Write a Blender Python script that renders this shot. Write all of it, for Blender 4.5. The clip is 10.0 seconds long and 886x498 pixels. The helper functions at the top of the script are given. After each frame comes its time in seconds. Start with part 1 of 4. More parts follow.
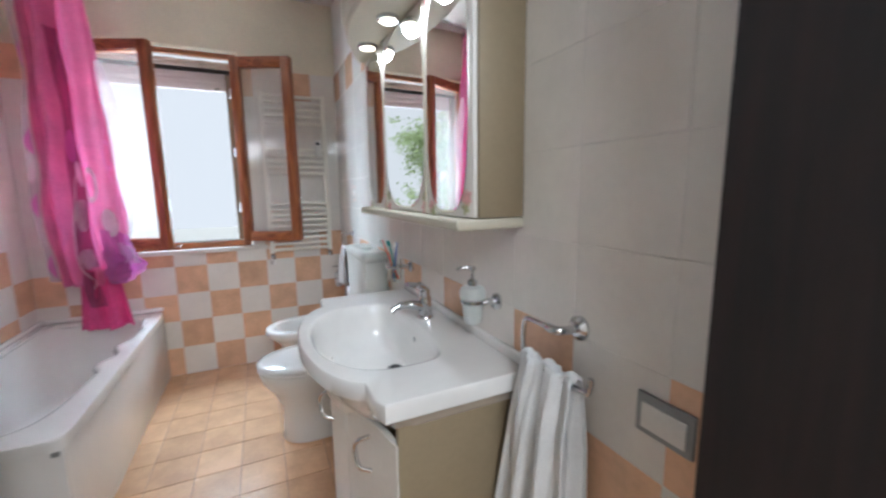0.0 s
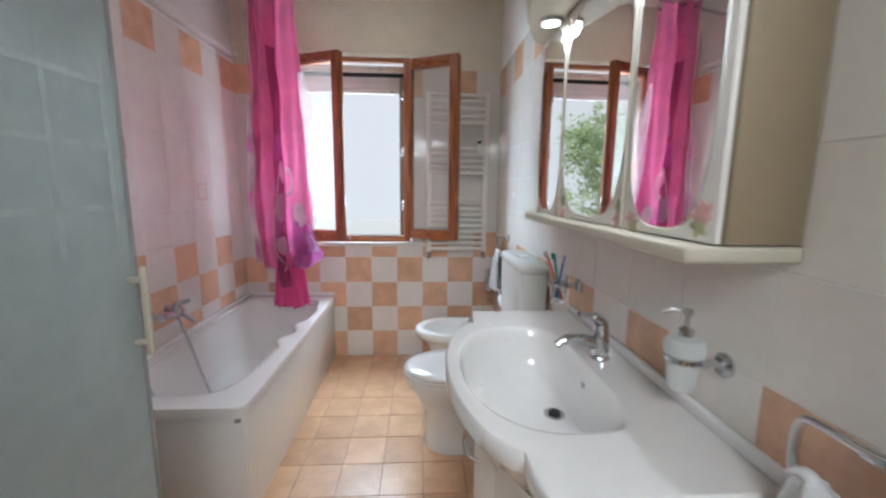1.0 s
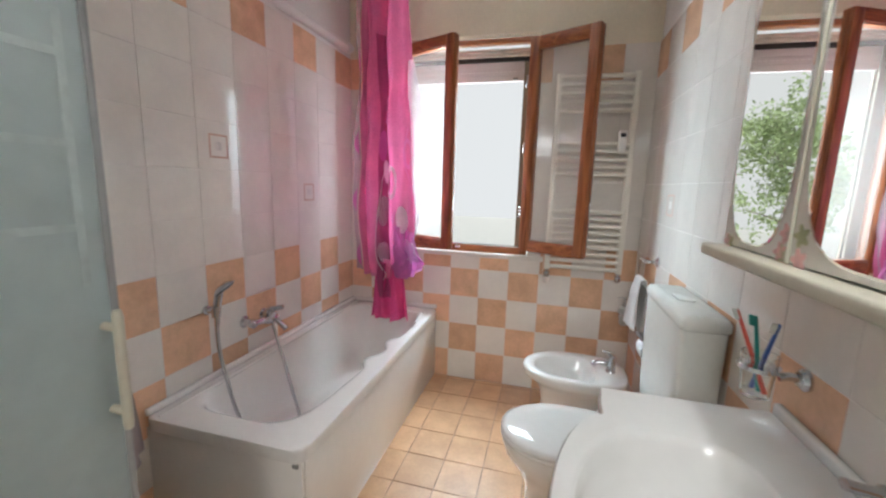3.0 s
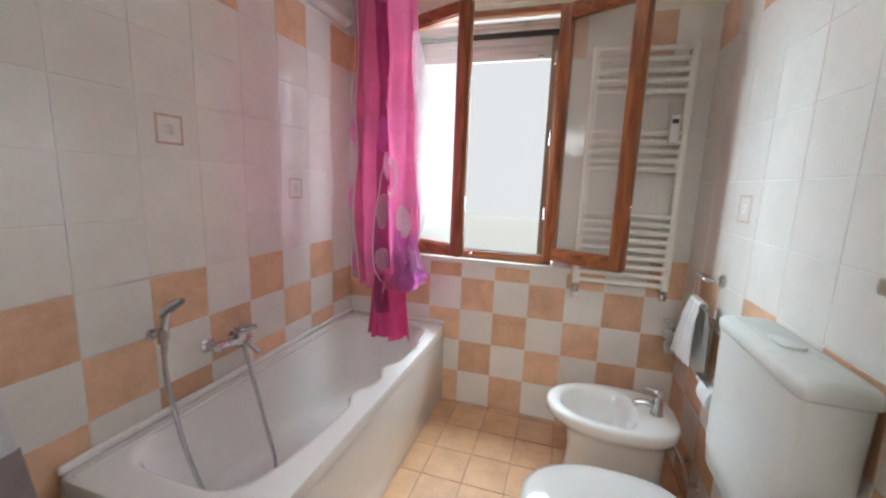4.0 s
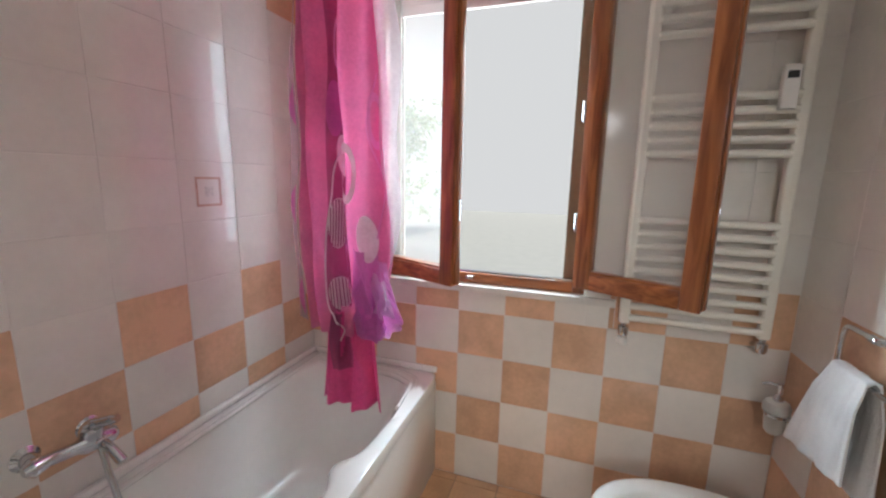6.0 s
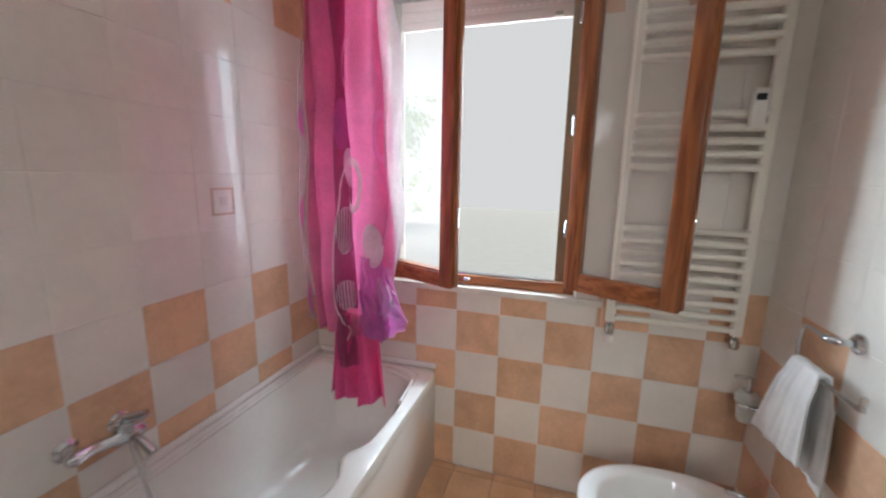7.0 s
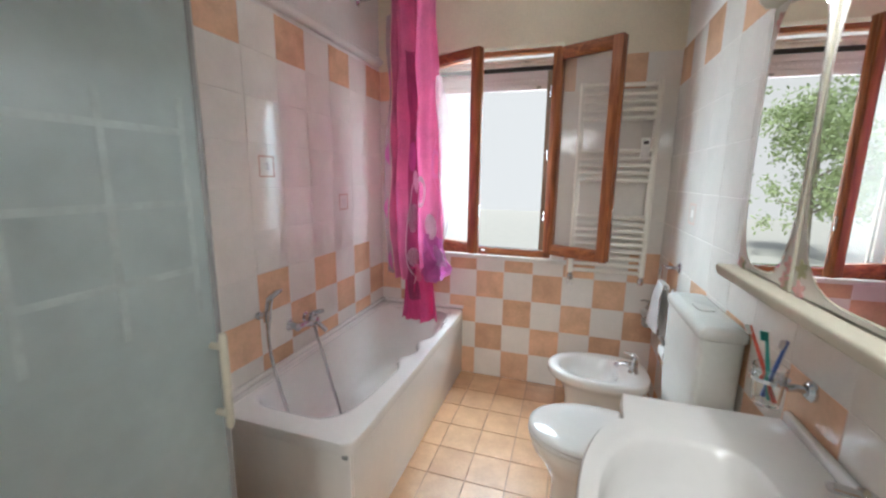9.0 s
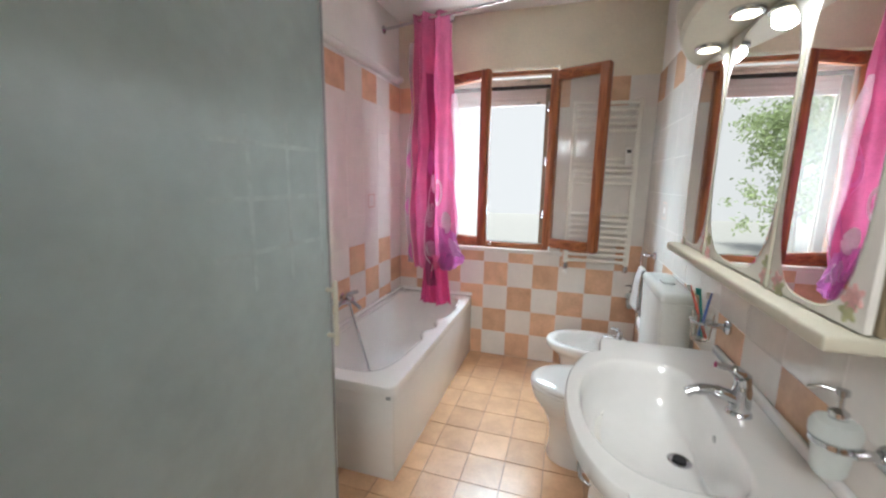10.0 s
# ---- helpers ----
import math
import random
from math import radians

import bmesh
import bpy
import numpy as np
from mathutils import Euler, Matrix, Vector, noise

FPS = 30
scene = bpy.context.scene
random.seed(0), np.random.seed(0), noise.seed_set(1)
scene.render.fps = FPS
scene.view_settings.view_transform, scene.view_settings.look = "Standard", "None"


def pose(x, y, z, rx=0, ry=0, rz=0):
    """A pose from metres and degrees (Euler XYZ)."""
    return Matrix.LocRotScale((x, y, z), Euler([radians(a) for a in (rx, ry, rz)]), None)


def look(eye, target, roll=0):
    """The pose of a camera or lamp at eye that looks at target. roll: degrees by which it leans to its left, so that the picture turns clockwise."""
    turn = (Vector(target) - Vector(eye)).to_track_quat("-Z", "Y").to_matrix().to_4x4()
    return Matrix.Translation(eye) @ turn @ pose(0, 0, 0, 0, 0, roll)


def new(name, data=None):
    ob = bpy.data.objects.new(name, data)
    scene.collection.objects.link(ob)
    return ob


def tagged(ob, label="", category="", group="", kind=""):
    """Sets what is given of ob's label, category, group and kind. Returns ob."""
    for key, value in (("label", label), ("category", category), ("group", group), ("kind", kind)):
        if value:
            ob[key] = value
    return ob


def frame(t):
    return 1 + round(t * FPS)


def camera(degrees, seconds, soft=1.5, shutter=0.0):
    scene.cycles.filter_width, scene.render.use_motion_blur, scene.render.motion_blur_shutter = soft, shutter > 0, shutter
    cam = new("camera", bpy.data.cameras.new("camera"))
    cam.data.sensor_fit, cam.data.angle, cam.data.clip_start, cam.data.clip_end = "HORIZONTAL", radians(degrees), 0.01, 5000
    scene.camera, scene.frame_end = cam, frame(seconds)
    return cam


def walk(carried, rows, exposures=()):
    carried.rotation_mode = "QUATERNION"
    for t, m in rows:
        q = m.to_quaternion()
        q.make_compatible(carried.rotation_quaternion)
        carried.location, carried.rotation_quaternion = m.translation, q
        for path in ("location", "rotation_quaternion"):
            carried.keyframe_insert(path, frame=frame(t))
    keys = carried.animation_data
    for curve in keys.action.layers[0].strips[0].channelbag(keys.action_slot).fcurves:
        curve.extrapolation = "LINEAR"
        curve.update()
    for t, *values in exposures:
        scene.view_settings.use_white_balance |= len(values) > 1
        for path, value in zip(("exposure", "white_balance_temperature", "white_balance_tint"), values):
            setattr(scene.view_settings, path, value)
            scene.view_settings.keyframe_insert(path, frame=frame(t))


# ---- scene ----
cam = camera(97.2, 10.0, soft=2.3, shutter=0.4)
PATH = [
    (0, (-0.058, 0.192, 1.323), (0.775, 1.985, 1.024), -0.8),
    (0.5, (-0.053, 0.269, 1.329), (0.403, 2.19, 1.016), 0.1),
    (1, (-0.05, 0.43, 1.335), (0.061, 2.404, 1.035), 0.6),
    (1.5, (-0.033, 0.546, 1.341), (-0.124, 2.52, 1.031), 0.8),
    (2, (-0.02, 0.643, 1.358), (-0.274, 2.602, 1.043), 1.2),
    (2.5, (0.001, 0.728, 1.371), (-0.404, 2.66, 1.054), 1.4),
    (4, (-0.075, 1.244, 1.359), (-0.658, 3.128, 1.029), 2.1),
    (4.5, (-0.086, 1.422, 1.349), (-0.692, 3.299, 1.018), 2.0),
    (5, (-0.106, 1.621, 1.351), (-0.723, 3.493, 1.01), 1.8),
    (5.5, (-0.15, 1.801, 1.345), (-0.77, 3.672, 1.005), 1.6),
    (5.7, (-0.181, 1.879, 1.353), (-0.802, 3.749, 1.011), 1.1),
    (6.8, (-0.205, 1.918, 1.399), (-0.827, 3.782, 1.029), 1.2),
    (7, (-0.19, 1.805, 1.417), (-0.778, 3.681, 1.047), 1.1),
    (7.5, (-0.146, 1.551, 1.435), (-0.731, 3.43, 1.081), 1.1),
    (8, (-0.112, 1.249, 1.439), (-0.718, 3.123, 1.088), 1.0),
    (8.5, (-0.073, 1.001, 1.445), (-0.692, 2.871, 1.098), 0.8),
    (9, (-0.032, 0.753, 1.467), (-0.63, 2.627, 1.107), 0.7),
    (9.5, (-0.009, 0.567, 1.451), (-0.599, 2.445, 1.1), 0.8),
    (10, (-0.015, 0.319, 1.463), (-0.603, 2.2, 1.118), 0.9),
]
walk(cam, [(t, look(eye, target, roll)) for t, eye, target, roll in PATH],
     exposures=[(0.0, 0.32, 5350, 6), (1.0, 0.26, 5450, 6), (2.0, 0.30, 5700, 5), (4.0, 0.26, 5850, 6), (5.5, 0.10, 5900, 7), (7.0, 0.04, 5900, 7), (8.0, 0.26, 5800, 5), (9.5, 0.36, 5750, 5), (10.0, 0.42, 5750, 5)])

# ---- world, sun, large lights ----
LX, RX, BY, FY, CZ = -1.405, 0.55, 3.48, 0.43, 2.72      # room: left, right, window wall, door wall, ceiling
world = bpy.data.worlds.new("sky_world")
scene.world = world
world.use_nodes = True
wn = world.node_tree
sky = wn.nodes.new("ShaderNodeTexSky")
sky.sky_type = "NISHITA"
sky.sun_disc = False
sky.sun_elevation, sky.sun_rotation = radians(48), radians(200)
wn.links.new(sky.outputs["Color"], wn.nodes["Background"].inputs["Color"])
wn.nodes["Background"].inputs["Strength"].default_value = 0.08


def lamp(name, kind, m, energy, color=(1, 1, 1), size=0.1, size_y=None):
    d = bpy.data.lights.new(name, kind)
    d.energy, d.color = energy, color
    if kind == "AREA":
        d.shape = "RECTANGLE" if size_y else "DISK"
        d.size = size
        if size_y:
            d.size_y = size_y
    elif kind == "SUN":
        d.angle = size
    else:
        d.shadow_soft_size = size
    ob = new(name, d)
    ob.matrix_world = m
    return ob


lamp("sun", "SUN", look((0, 0, 10), (-2.0, 6.0, 0.0)), 4.0, (1, 0.97, 0.92), radians(8))
# the open sky round the window: above it and to both sides
SKY = (0.83, 0.955, 1.0)
lamp("sky_light_high", "AREA", look((-0.6, 4.7, 3.25), (-0.55, 3.3, 1.3)), 230, SKY, 2.4, 1.3)
lamp("ground_light", "AREA", look((-0.7, 4.75, 0.1), (-0.55, 3.0, 2.5)), 200, (1.0, 0.97, 0.92), 2.2, 1.0)
lamp("sky_light_east", "AREA", look((2.3, 5.6, 2.0), (-0.6, 3.5, 1.5)), 330, SKY, 3.4, 4.2)
lamp("sky_light_west", "AREA", look((-4.1, 5.6, 2.1), (-0.6, 3.5, 1.5)), 640, SKY, 2.6, 3.6)
# unseen fill lamp added in the hall, tilted to brighten the bathroom
lamp("hall_fill", "AREA", look((-0.1, -0.95, 2.35), (-0.8, 2.6, 0.6)), 31, (1.0, 0.95, 0.9), 0.9)


# ---- materials ----
def material(name, color, rough=0.5, metal=0.0, vary=0.08, scale=4.0, fine=60.0, bump=0.0, coat=0.0, rand=0.0, trans=0.0, sub=0.0, rough_vary=0.08):
    """Principled surface with colour varied at two scales, roughness wear and fine relief."""
    m = bpy.data.materials.new(name)
    m.use_nodes = True
    nt = m.node_tree
    n, l = nt.nodes, nt.links
    b = n["Principled BSDF"]
    b.inputs["Roughness"].default_value = rough
    b.inputs["Metallic"].default_value = metal
    b.inputs["Coat Weight"].default_value = coat
    b.inputs["Coat Roughness"].default_value = 0.08
    b.inputs["Transmission Weight"].default_value = trans
    tc = n.new("ShaderNodeTexCoord")
    big = n.new("ShaderNodeTexNoise")
    big.inputs["Scale"].default_value = scale
    big.inputs["Detail"].default_value = 4
    small = n.new("ShaderNodeTexNoise")
    small.inputs["Scale"].default_value = fine
    small.inputs["Detail"].default_value = 3
    l.new(tc.outputs["Object"], big.inputs["Vector"])
    l.new(tc.outputs["Object"], small.inputs["Vector"])
    add = n.new("ShaderNodeMath")
    add.operation = "MULTIPLY_ADD"
    l.new(big.outputs["Fac"], add.inputs[0])
    add.inputs[1].default_value = 0.7
    mul = n.new("ShaderNodeMath")
    mul.operation = "MULTIPLY"
    l.new(small.outputs["Fac"], mul.inputs[0])
    mul.inputs[1].default_value = 0.3
    l.new(mul.outputs[0], add.inputs[2])
    fac = add.outputs[0]
    if rand:
        oi = n.new("ShaderNodeObjectInfo")
        sh = n.new("ShaderNodeMath")
        sh.operation = "MULTIPLY_ADD"
        l.new(oi.outputs["Random"], sh.inputs[0])
        sh.inputs[1].default_value = rand
        l.new(fac, sh.inputs[2])
        off = n.new("ShaderNodeMath")
        off.operation = "SUBTRACT"
        l.new(sh.outputs[0], off.inputs[0])
        off.inputs[1].default_value = rand * 0.5
        fac = off.outputs[0]
        shift = n.new("ShaderNodeVectorMath")
        shift.operation = "SCALE"
        l.new(oi.outputs["Random"], shift.inputs["Scale"])
        shift.inputs[0].default_value = (37, 19, 53)
        for tex in (big, small):
            mv = n.new("ShaderNodeVectorMath")
            mv.operation = "ADD"
            l.new(tc.outputs["Object"], mv.inputs[0])
            l.new(shift.outputs[0], mv.inputs[1])
            l.new(mv.outputs[0], tex.inputs["Vector"])
    ramp = n.new("ShaderNodeValToRGB")
    lo = [max(0.0, c * (1 - 2.2 * vary)) for c in color]
    hi = [min(1.0, c * (1 + 1.6 * vary)) for c in color]
    ramp.color_ramp.elements[0].position, ramp.color_ramp.elements[1].position = 0.3, 0.7
    ramp.color_ramp.elements[0].color, ramp.color_ramp.elements[1].color = (*lo, 1), (*hi, 1)
    l.new(fac, ramp.inputs["Fac"])
    l.new(ramp.outputs["Color"], b.inputs["Base Color"])
    rr = n.new("ShaderNodeMapRange")
    rr.inputs["To Min"].default_value = max(0.02, rough - rough_vary)
    rr.inputs["To Max"].default_value = min(1.0, rough + rough_vary)
    l.new(big.outputs["Fac"], rr.inputs["Value"])
    l.new(rr.outputs[0], b.inputs["Roughness"])
    if bump:
        bp = n.new("ShaderNodeBump")
        bp.inputs["Strength"].default_value = bump
        bp.inputs["Distance"].default_value = 0.01
        l.new(small.outputs["Fac"], bp.inputs["Height"])
        l.new(bp.outputs[0], b.inputs["Normal"])
    return m


def wood(name, dark, light, rough=0.35, stretch=(14, 14, 1.2), coat=0.3):
    m = material(name, light, rough, 0, 0.1, 3, 40, 0.05, coat=coat)
    nt = m.node_tree
    n, l = nt.nodes, nt.links
    tc = n.new("ShaderNodeTexCoord")
    mp = n.new("ShaderNodeMapping")
    mp.inputs["Scale"].default_value = stretch
    nz = n.new("ShaderNodeTexNoise")
    nz.inputs["Scale"].default_value = 3.0
    nz.inputs["Detail"].default_value = 6
    nz.inputs["Distortion"].default_value = 0.8
    rp = n.new("ShaderNodeValToRGB")
    rp.color_ramp.elements[0].position, rp.color_ramp.elements[1].position = 0.35, 0.68
    rp.color_ramp.elements[0].color, rp.color_ramp.elements[1].color = (*dark, 1), (*light, 1)
    l.new(tc.outputs["Object"], mp.inputs["Vector"])
    l.new(mp.outputs[0], nz.inputs["Vector"])
    l.new(nz.outputs["Fac"], rp.inputs["Fac"])
    l.new(rp.outputs[0], n["Principled BSDF"].inputs["Base Color"])
    return m


def glass(name, color=(1, 1, 1), rough=0.0, ior=1.45):
    m = bpy.data.materials.new(name)
    m.use_nodes = True
    b = m.node_tree.nodes["Principled BSDF"]
    b.inputs["Base Color"].default_value = (*color, 1)
    b.inputs["Roughness"].default_value = rough
    b.inputs["Transmission Weight"].default_value = 1.0
    b.inputs["IOR"].default_value = ior
    return m


def glow(name, color, strength):
    m = bpy.data.materials.new(name)
    m.use_nodes = True
    nt = m.node_tree
    e = nt.nodes.new("ShaderNodeEmission")
    e.inputs["Color"].default_value = (*color, 1)
    e.inputs["Strength"].default_value = strength
    nt.links.new(e.outputs[0], nt.nodes["Material Output"].inputs["Surface"])
    return m


def sheer(name, color, clear=0.3, rough=0.6, vary=0.12, thru=0.42):
    """Thin cloth or plastic film: diffuse, part of the light goes through."""
    m = material(name, color, rough, 0, vary, 6, 90, 0.1)
    nt = m.node_tree
    n, l = nt.nodes, nt.links
    b = n["Principled BSDF"]
    src = b.inputs["Base Color"].links[0].from_socket
    tl = n.new("ShaderNodeBsdfTranslucent")
    l.new(src, tl.inputs["Color"])
    mx = n.new("ShaderNodeMixShader")
    mx.inputs[0].default_value = thru
    l.new(b.outputs[0], mx.inputs[1])
    l.new(tl.outputs[0], mx.inputs[2])
    tr = n.new("ShaderNodeBsdfTransparent")
    tr.inputs["Color"].default_value = (*[c ** 0.25 for c in color], 1)
    m2 = n.new("ShaderNodeMixShader")
    m2.inputs[0].default_value = clear
    l.new(mx.outputs[0], m2.inputs[1])
    l.new(tr.outputs[0], m2.inputs[2])
    l.new(m2.outputs[0], n["Material Output"].inputs["Surface"])
    return m


TILE_W = material("glazed_tile_cream", (0.80, 0.752, 0.69), 0.12, 0, 0.028, 7, 45, 0.012, coat=0.25, rand=0.06, rough_vary=0.03)
TILE_O = material("glazed_tile_peach", (0.73, 0.455, 0.29), 0.2, 0, 0.085, 9, 60, 0.012, coat=0.15, rand=0.3, rough_vary=0.03)
TILE_F = material("floor_tile_terracotta", (0.67, 0.41, 0.235), 0.26, 0, 0.08, 8, 70, 0.02, coat=0.15, rand=0.25, rough_vary=0.03)
GROUT = material("grout", (0.76, 0.72, 0.665), 0.85, 0, 0.08, 12, 120, 0.1)
GROUT_F = material("floor_grout", (0.43, 0.28, 0.18), 0.9, 0, 0.15, 12, 120, 0.1)
PLASTER = material("cream_plaster", (0.77, 0.695, 0.545), 0.85, 0, 0.05, 2.5, 80, 0.08)
WHITE_PL = material("white_plaster", (0.76, 0.74, 0.70), 0.85, 0, 0.04, 2.5, 80, 0.08)
CERAMIC = material("white_ceramic", (0.80, 0.78, 0.75), 0.1, 0, 0.02, 3, 30, 0.0, coat=0.5)
ACRYLIC = material("white_acrylic", (0.86, 0.83, 0.79), 0.16, 0, 0.02, 3, 30, 0.0, coat=0.4)
CISTERN = material("cistern_plastic", (0.80, 0.82, 0.78), 0.25, 0, 0.03, 4, 50)
CHROME = material("chrome", (0.63, 0.64, 0.66), 0.1, 1.0, 0.04, 6, 60)
RAD = material("radiator_enamel", (0.83, 0.79, 0.70), 0.3, 0, 0.03, 4, 60)
WOOD = wood("window_wood", (0.19, 0.052, 0.016), (0.42, 0.145, 0.045))
WOOD_H = wood("window_wood_rail", (0.19, 0.052, 0.016), (0.42, 0.145, 0.045), stretch=(1.2, 14, 14))
WOOD_D = wood("door_wood_dark", (0.005, 0.0025, 0.002), (0.014, 0.006, 0.0045), 0.75, coat=0.0)
# warm beige, lowered so the colour also holds the shade on the cabinet sides
BEIGE = material("beige_laminate_shaded", (0.285, 0.225, 0.14), 0.5, 0, 0.06, 3, 70, 0.02)
CREAM = material("cream_laminate", (0.56, 0.52, 0.41), 0.4, 0, 0.06, 3, 70, 0.02)
WHITE_LAC = material("white_lacquer", (0.78, 0.75, 0.70), 0.3, 0, 0.04, 3, 60)
MARBLE = material("sill_marble", (0.74, 0.70, 0.64), 0.3, 0, 0.08, 7, 40)
FROST = material("frosted_glass", (0.53, 0.61, 0.60), 0.32, 0, 0.07, 5, 22, 0.015, trans=0.3)
FROST_L = material("etched_line", (0.61, 0.685, 0.67), 0.5, 0, 0.1, 14, 60, 0.05, trans=0.2)
PANE_F = sheer("satin_window_glass", (0.95, 0.96, 0.95), 0.84, 0.2, 0.01)
PANE_S = sheer("hazy_window_glass", (0.93, 0.93, 0.91), 0.87, 0.2, 0.01)
SATIN = sheer("satin_jar", (0.88, 0.91, 0.88), 0.25, 0.3, 0.03)
CLEAR = glass("clear_glass", (0.95, 0.97, 0.96), 0.03)
MIRROR = material("mirror_silver", (0.88, 0.88, 0.86), 0.0, 1.0, 0.0, rough_vary=0.0)
BLACK = material("black_rubber_and_shade", (0.02, 0.02, 0.02), 0.6)
SHUTTER = material("shutter_slats", (0.64, 0.61, 0.62), 0.5, 0, 0.02, 5, 60)
TOWEL = material("white_terry", (0.84, 0.835, 0.83), 0.95, 0, 0.06, 8, 260, 0.5)
ROBE = material("grey_terry", (0.66, 0.62, 0.63), 0.95, 0, 0.1, 8, 240, 0.5)
ROBE_D = material("grey_brown_terry", (0.297, 0.243, 0.230), 0.95, 0, 0.15, 8, 240, 0.5)
PINK = sheer("pink_film", (0.84, 0.31, 0.54), 0.33, thru=0.5)
PINK_D = sheer("plum_film", (0.46, 0.13, 0.28), 0.34)
PURPLE = sheer("purple_film", (0.55, 0.14, 0.42), 0.1)
MAUVE = sheer("mauve_film", (0.80, 0.38, 0.70), 0.3)
LILAC = sheer("lilac_film", (0.90, 0.46, 0.80), 0.40, thru=0.7)
APPL = sheer("applique_white", (0.92, 0.87, 0.88), 0.04)
FLORAL = material("floral_rose", (0.72, 0.42, 0.40), 0.6, 0, 0.2, 30, 90)
ORN = material("ornament_line", (0.56, 0.36, 0.27), 0.35, 0, 0.1, 40, 120)
ORN_P = material("ornament_print", (0.66, 0.615, 0.57), 0.3, 0, 0.12, 60, 160)
GREENISH = material("floral_leaf", (0.45, 0.45, 0.25), 0.6, 0, 0.2, 30, 90)
GREY = material("grey_plastic", (0.30, 0.30, 0.29), 0.45)
BRONZE = material("guide_bronze", (0.20, 0.155, 0.105), 0.4, 0.3)
BULB = glow("lamp_glow", (1.0, 0.86, 0.62), 5.0)
SKYCARD = glow("sky_backdrop", (1.0, 0.94, 0.88), 0.70)
LEAF = sheer("leaf_green", (0.46, 0.53, 0.27), 0.0, 0.5, 0.2)
RUBBER = material("dark_rubber", (0.07, 0.08, 0.08), 0.5, 0, 0.1, 20, 120, 0.02)
GROUND = material("pale_gravel", (0.45, 0.425, 0.37), 0.9, 0, 0.03, 2, 30)
BARK = material("bark", (0.35, 0.29, 0.22), 0.9, 0, 0.2, 20, 90, 0.6)


# ---- mesh helpers ----
ORG = {}


def thing(name, at, label="", category="", group="", kind=""):
    """An Empty at the base of a thing."""
    ob = new(name)
    ob.location = at
    ob.empty_display_size = 0.05
    ORG[ob] = Vector(at)
    return tagged(ob, label, category, group, kind)


def part(name, bm, mat, parent=None, label="", smooth=True, angle=38):
    """Links a bmesh in world coordinates as one mesh object, under a thing or a part."""
    me = bpy.data.meshes.new(name)
    bmesh.ops.recalc_face_normals(bm, faces=bm.faces[:])
    bm.to_mesh(me)
    bm.free()
    me.materials.append(mat)
    if smooth:
        me.polygons.foreach_set("use_smooth", [True] * len(me.polygons))
        me.set_sharp_from_angle(angle=radians(angle))
    ob = new(name, me)
    if parent:
        o = ORG.get(parent, Vector())
        me.transform(Matrix.Translation(-o))
        ob.parent = parent
        ORG[ob] = o
        if label:
            ob["label"] = label
    else:
        ORG[ob] = Vector()
    return ob


def B():
    return bmesh.new()


def box(bm, x0, x1, y0, y1, z0, z1, bev=0.0, seg=2):
    vs = [bm.verts.new((x, y, z)) for x in (x0, x1) for y in (y0, y1) for z in (z0, z1)]
    fs = [bm.faces.new([vs[i] for i in q]) for q in ((0, 1, 3, 2), (4, 6, 7, 5), (0, 4, 5, 1), (2, 3, 7, 6), (0, 2, 6, 4), (1, 5, 7, 3))]
    if bev:
        es = list({e for f in fs for e in f.edges})
        bmesh.ops.bevel(bm, geom=es, offset=bev, segments=seg, affect="EDGES", profile=0.5)
    return bm


def boxed(*a, **k):
    return box(B(), *a, **k)


def turned(bm, m):
    bmesh.ops.transform(bm, matrix=m, verts=bm.verts[:])
    return bm


def loft(bm, rings, cap0=True, cap1=True):
    loops = [[bm.verts.new(p) for p in r] for r in rings]
    n = len(loops[0])
    for a, b in zip(loops, loops[1:]):
        for i in range(n):
            bm.faces.new((a[i], a[(i + 1) % n], b[(i + 1) % n], b[i]))
    if cap0:
        bm.faces.new(loops[0][::-1])
    if cap1:
        bm.faces.new(loops[-1])
    return bm


def sring(cx, cy, z, a, b, p=2.0, n=48):
    out = []
    for i in range(n):
        t = 2 * math.pi * i / n
        c, s = math.cos(t), math.sin(t)
        out.append((cx + a * math.copysign(abs(c) ** (2 / p), c), cy + b * math.copysign(abs(s) ** (2 / p), s), z))
    return out


def tube(bm, pts, r, seg=10, caps=True):
    pts = [Vector(p) for p in pts]
    rs = r if isinstance(r, (list, tuple)) else [r] * len(pts)
    d = (pts[1] - pts[0]).normalized()
    u = d.orthogonal().normalized()
    rings = []
    for i, p in enumerate(pts):
        d = (pts[min(i + 1, len(pts) - 1)] - pts[max(i - 1, 0)]).normalized()
        u = (u - d * u.dot(d)).normalized()
        v = d.cross(u)
        rings.append([p + (u * math.cos(2 * math.pi * k / seg) + v * math.sin(2 * math.pi * k / seg)) * rs[i] for k in range(seg)])
    return loft(bm, rings, caps, caps)


def smooth_path(ctrl, n=8):
    """Catmull-Rom through the control points."""
    c = [Vector(p) for p in ctrl]
    c = [c[0] * 2 - c[1]] + c + [c[-1] * 2 - c[-2]]
    out = []
    for i in range(1, len(c) - 2):
        p0, p1, p2, p3 = c[i - 1:i + 3]
        for k in range(n):
            t = k / n
            out.append(0.5 * ((2 * p1) + (p2 - p0) * t + (2 * p0 - 5 * p1 + 4 * p2 - p3) * t * t + (3 * p1 - p0 - 3 * p2 + p3) * t ** 3))
    out.append(c[-2])
    return out


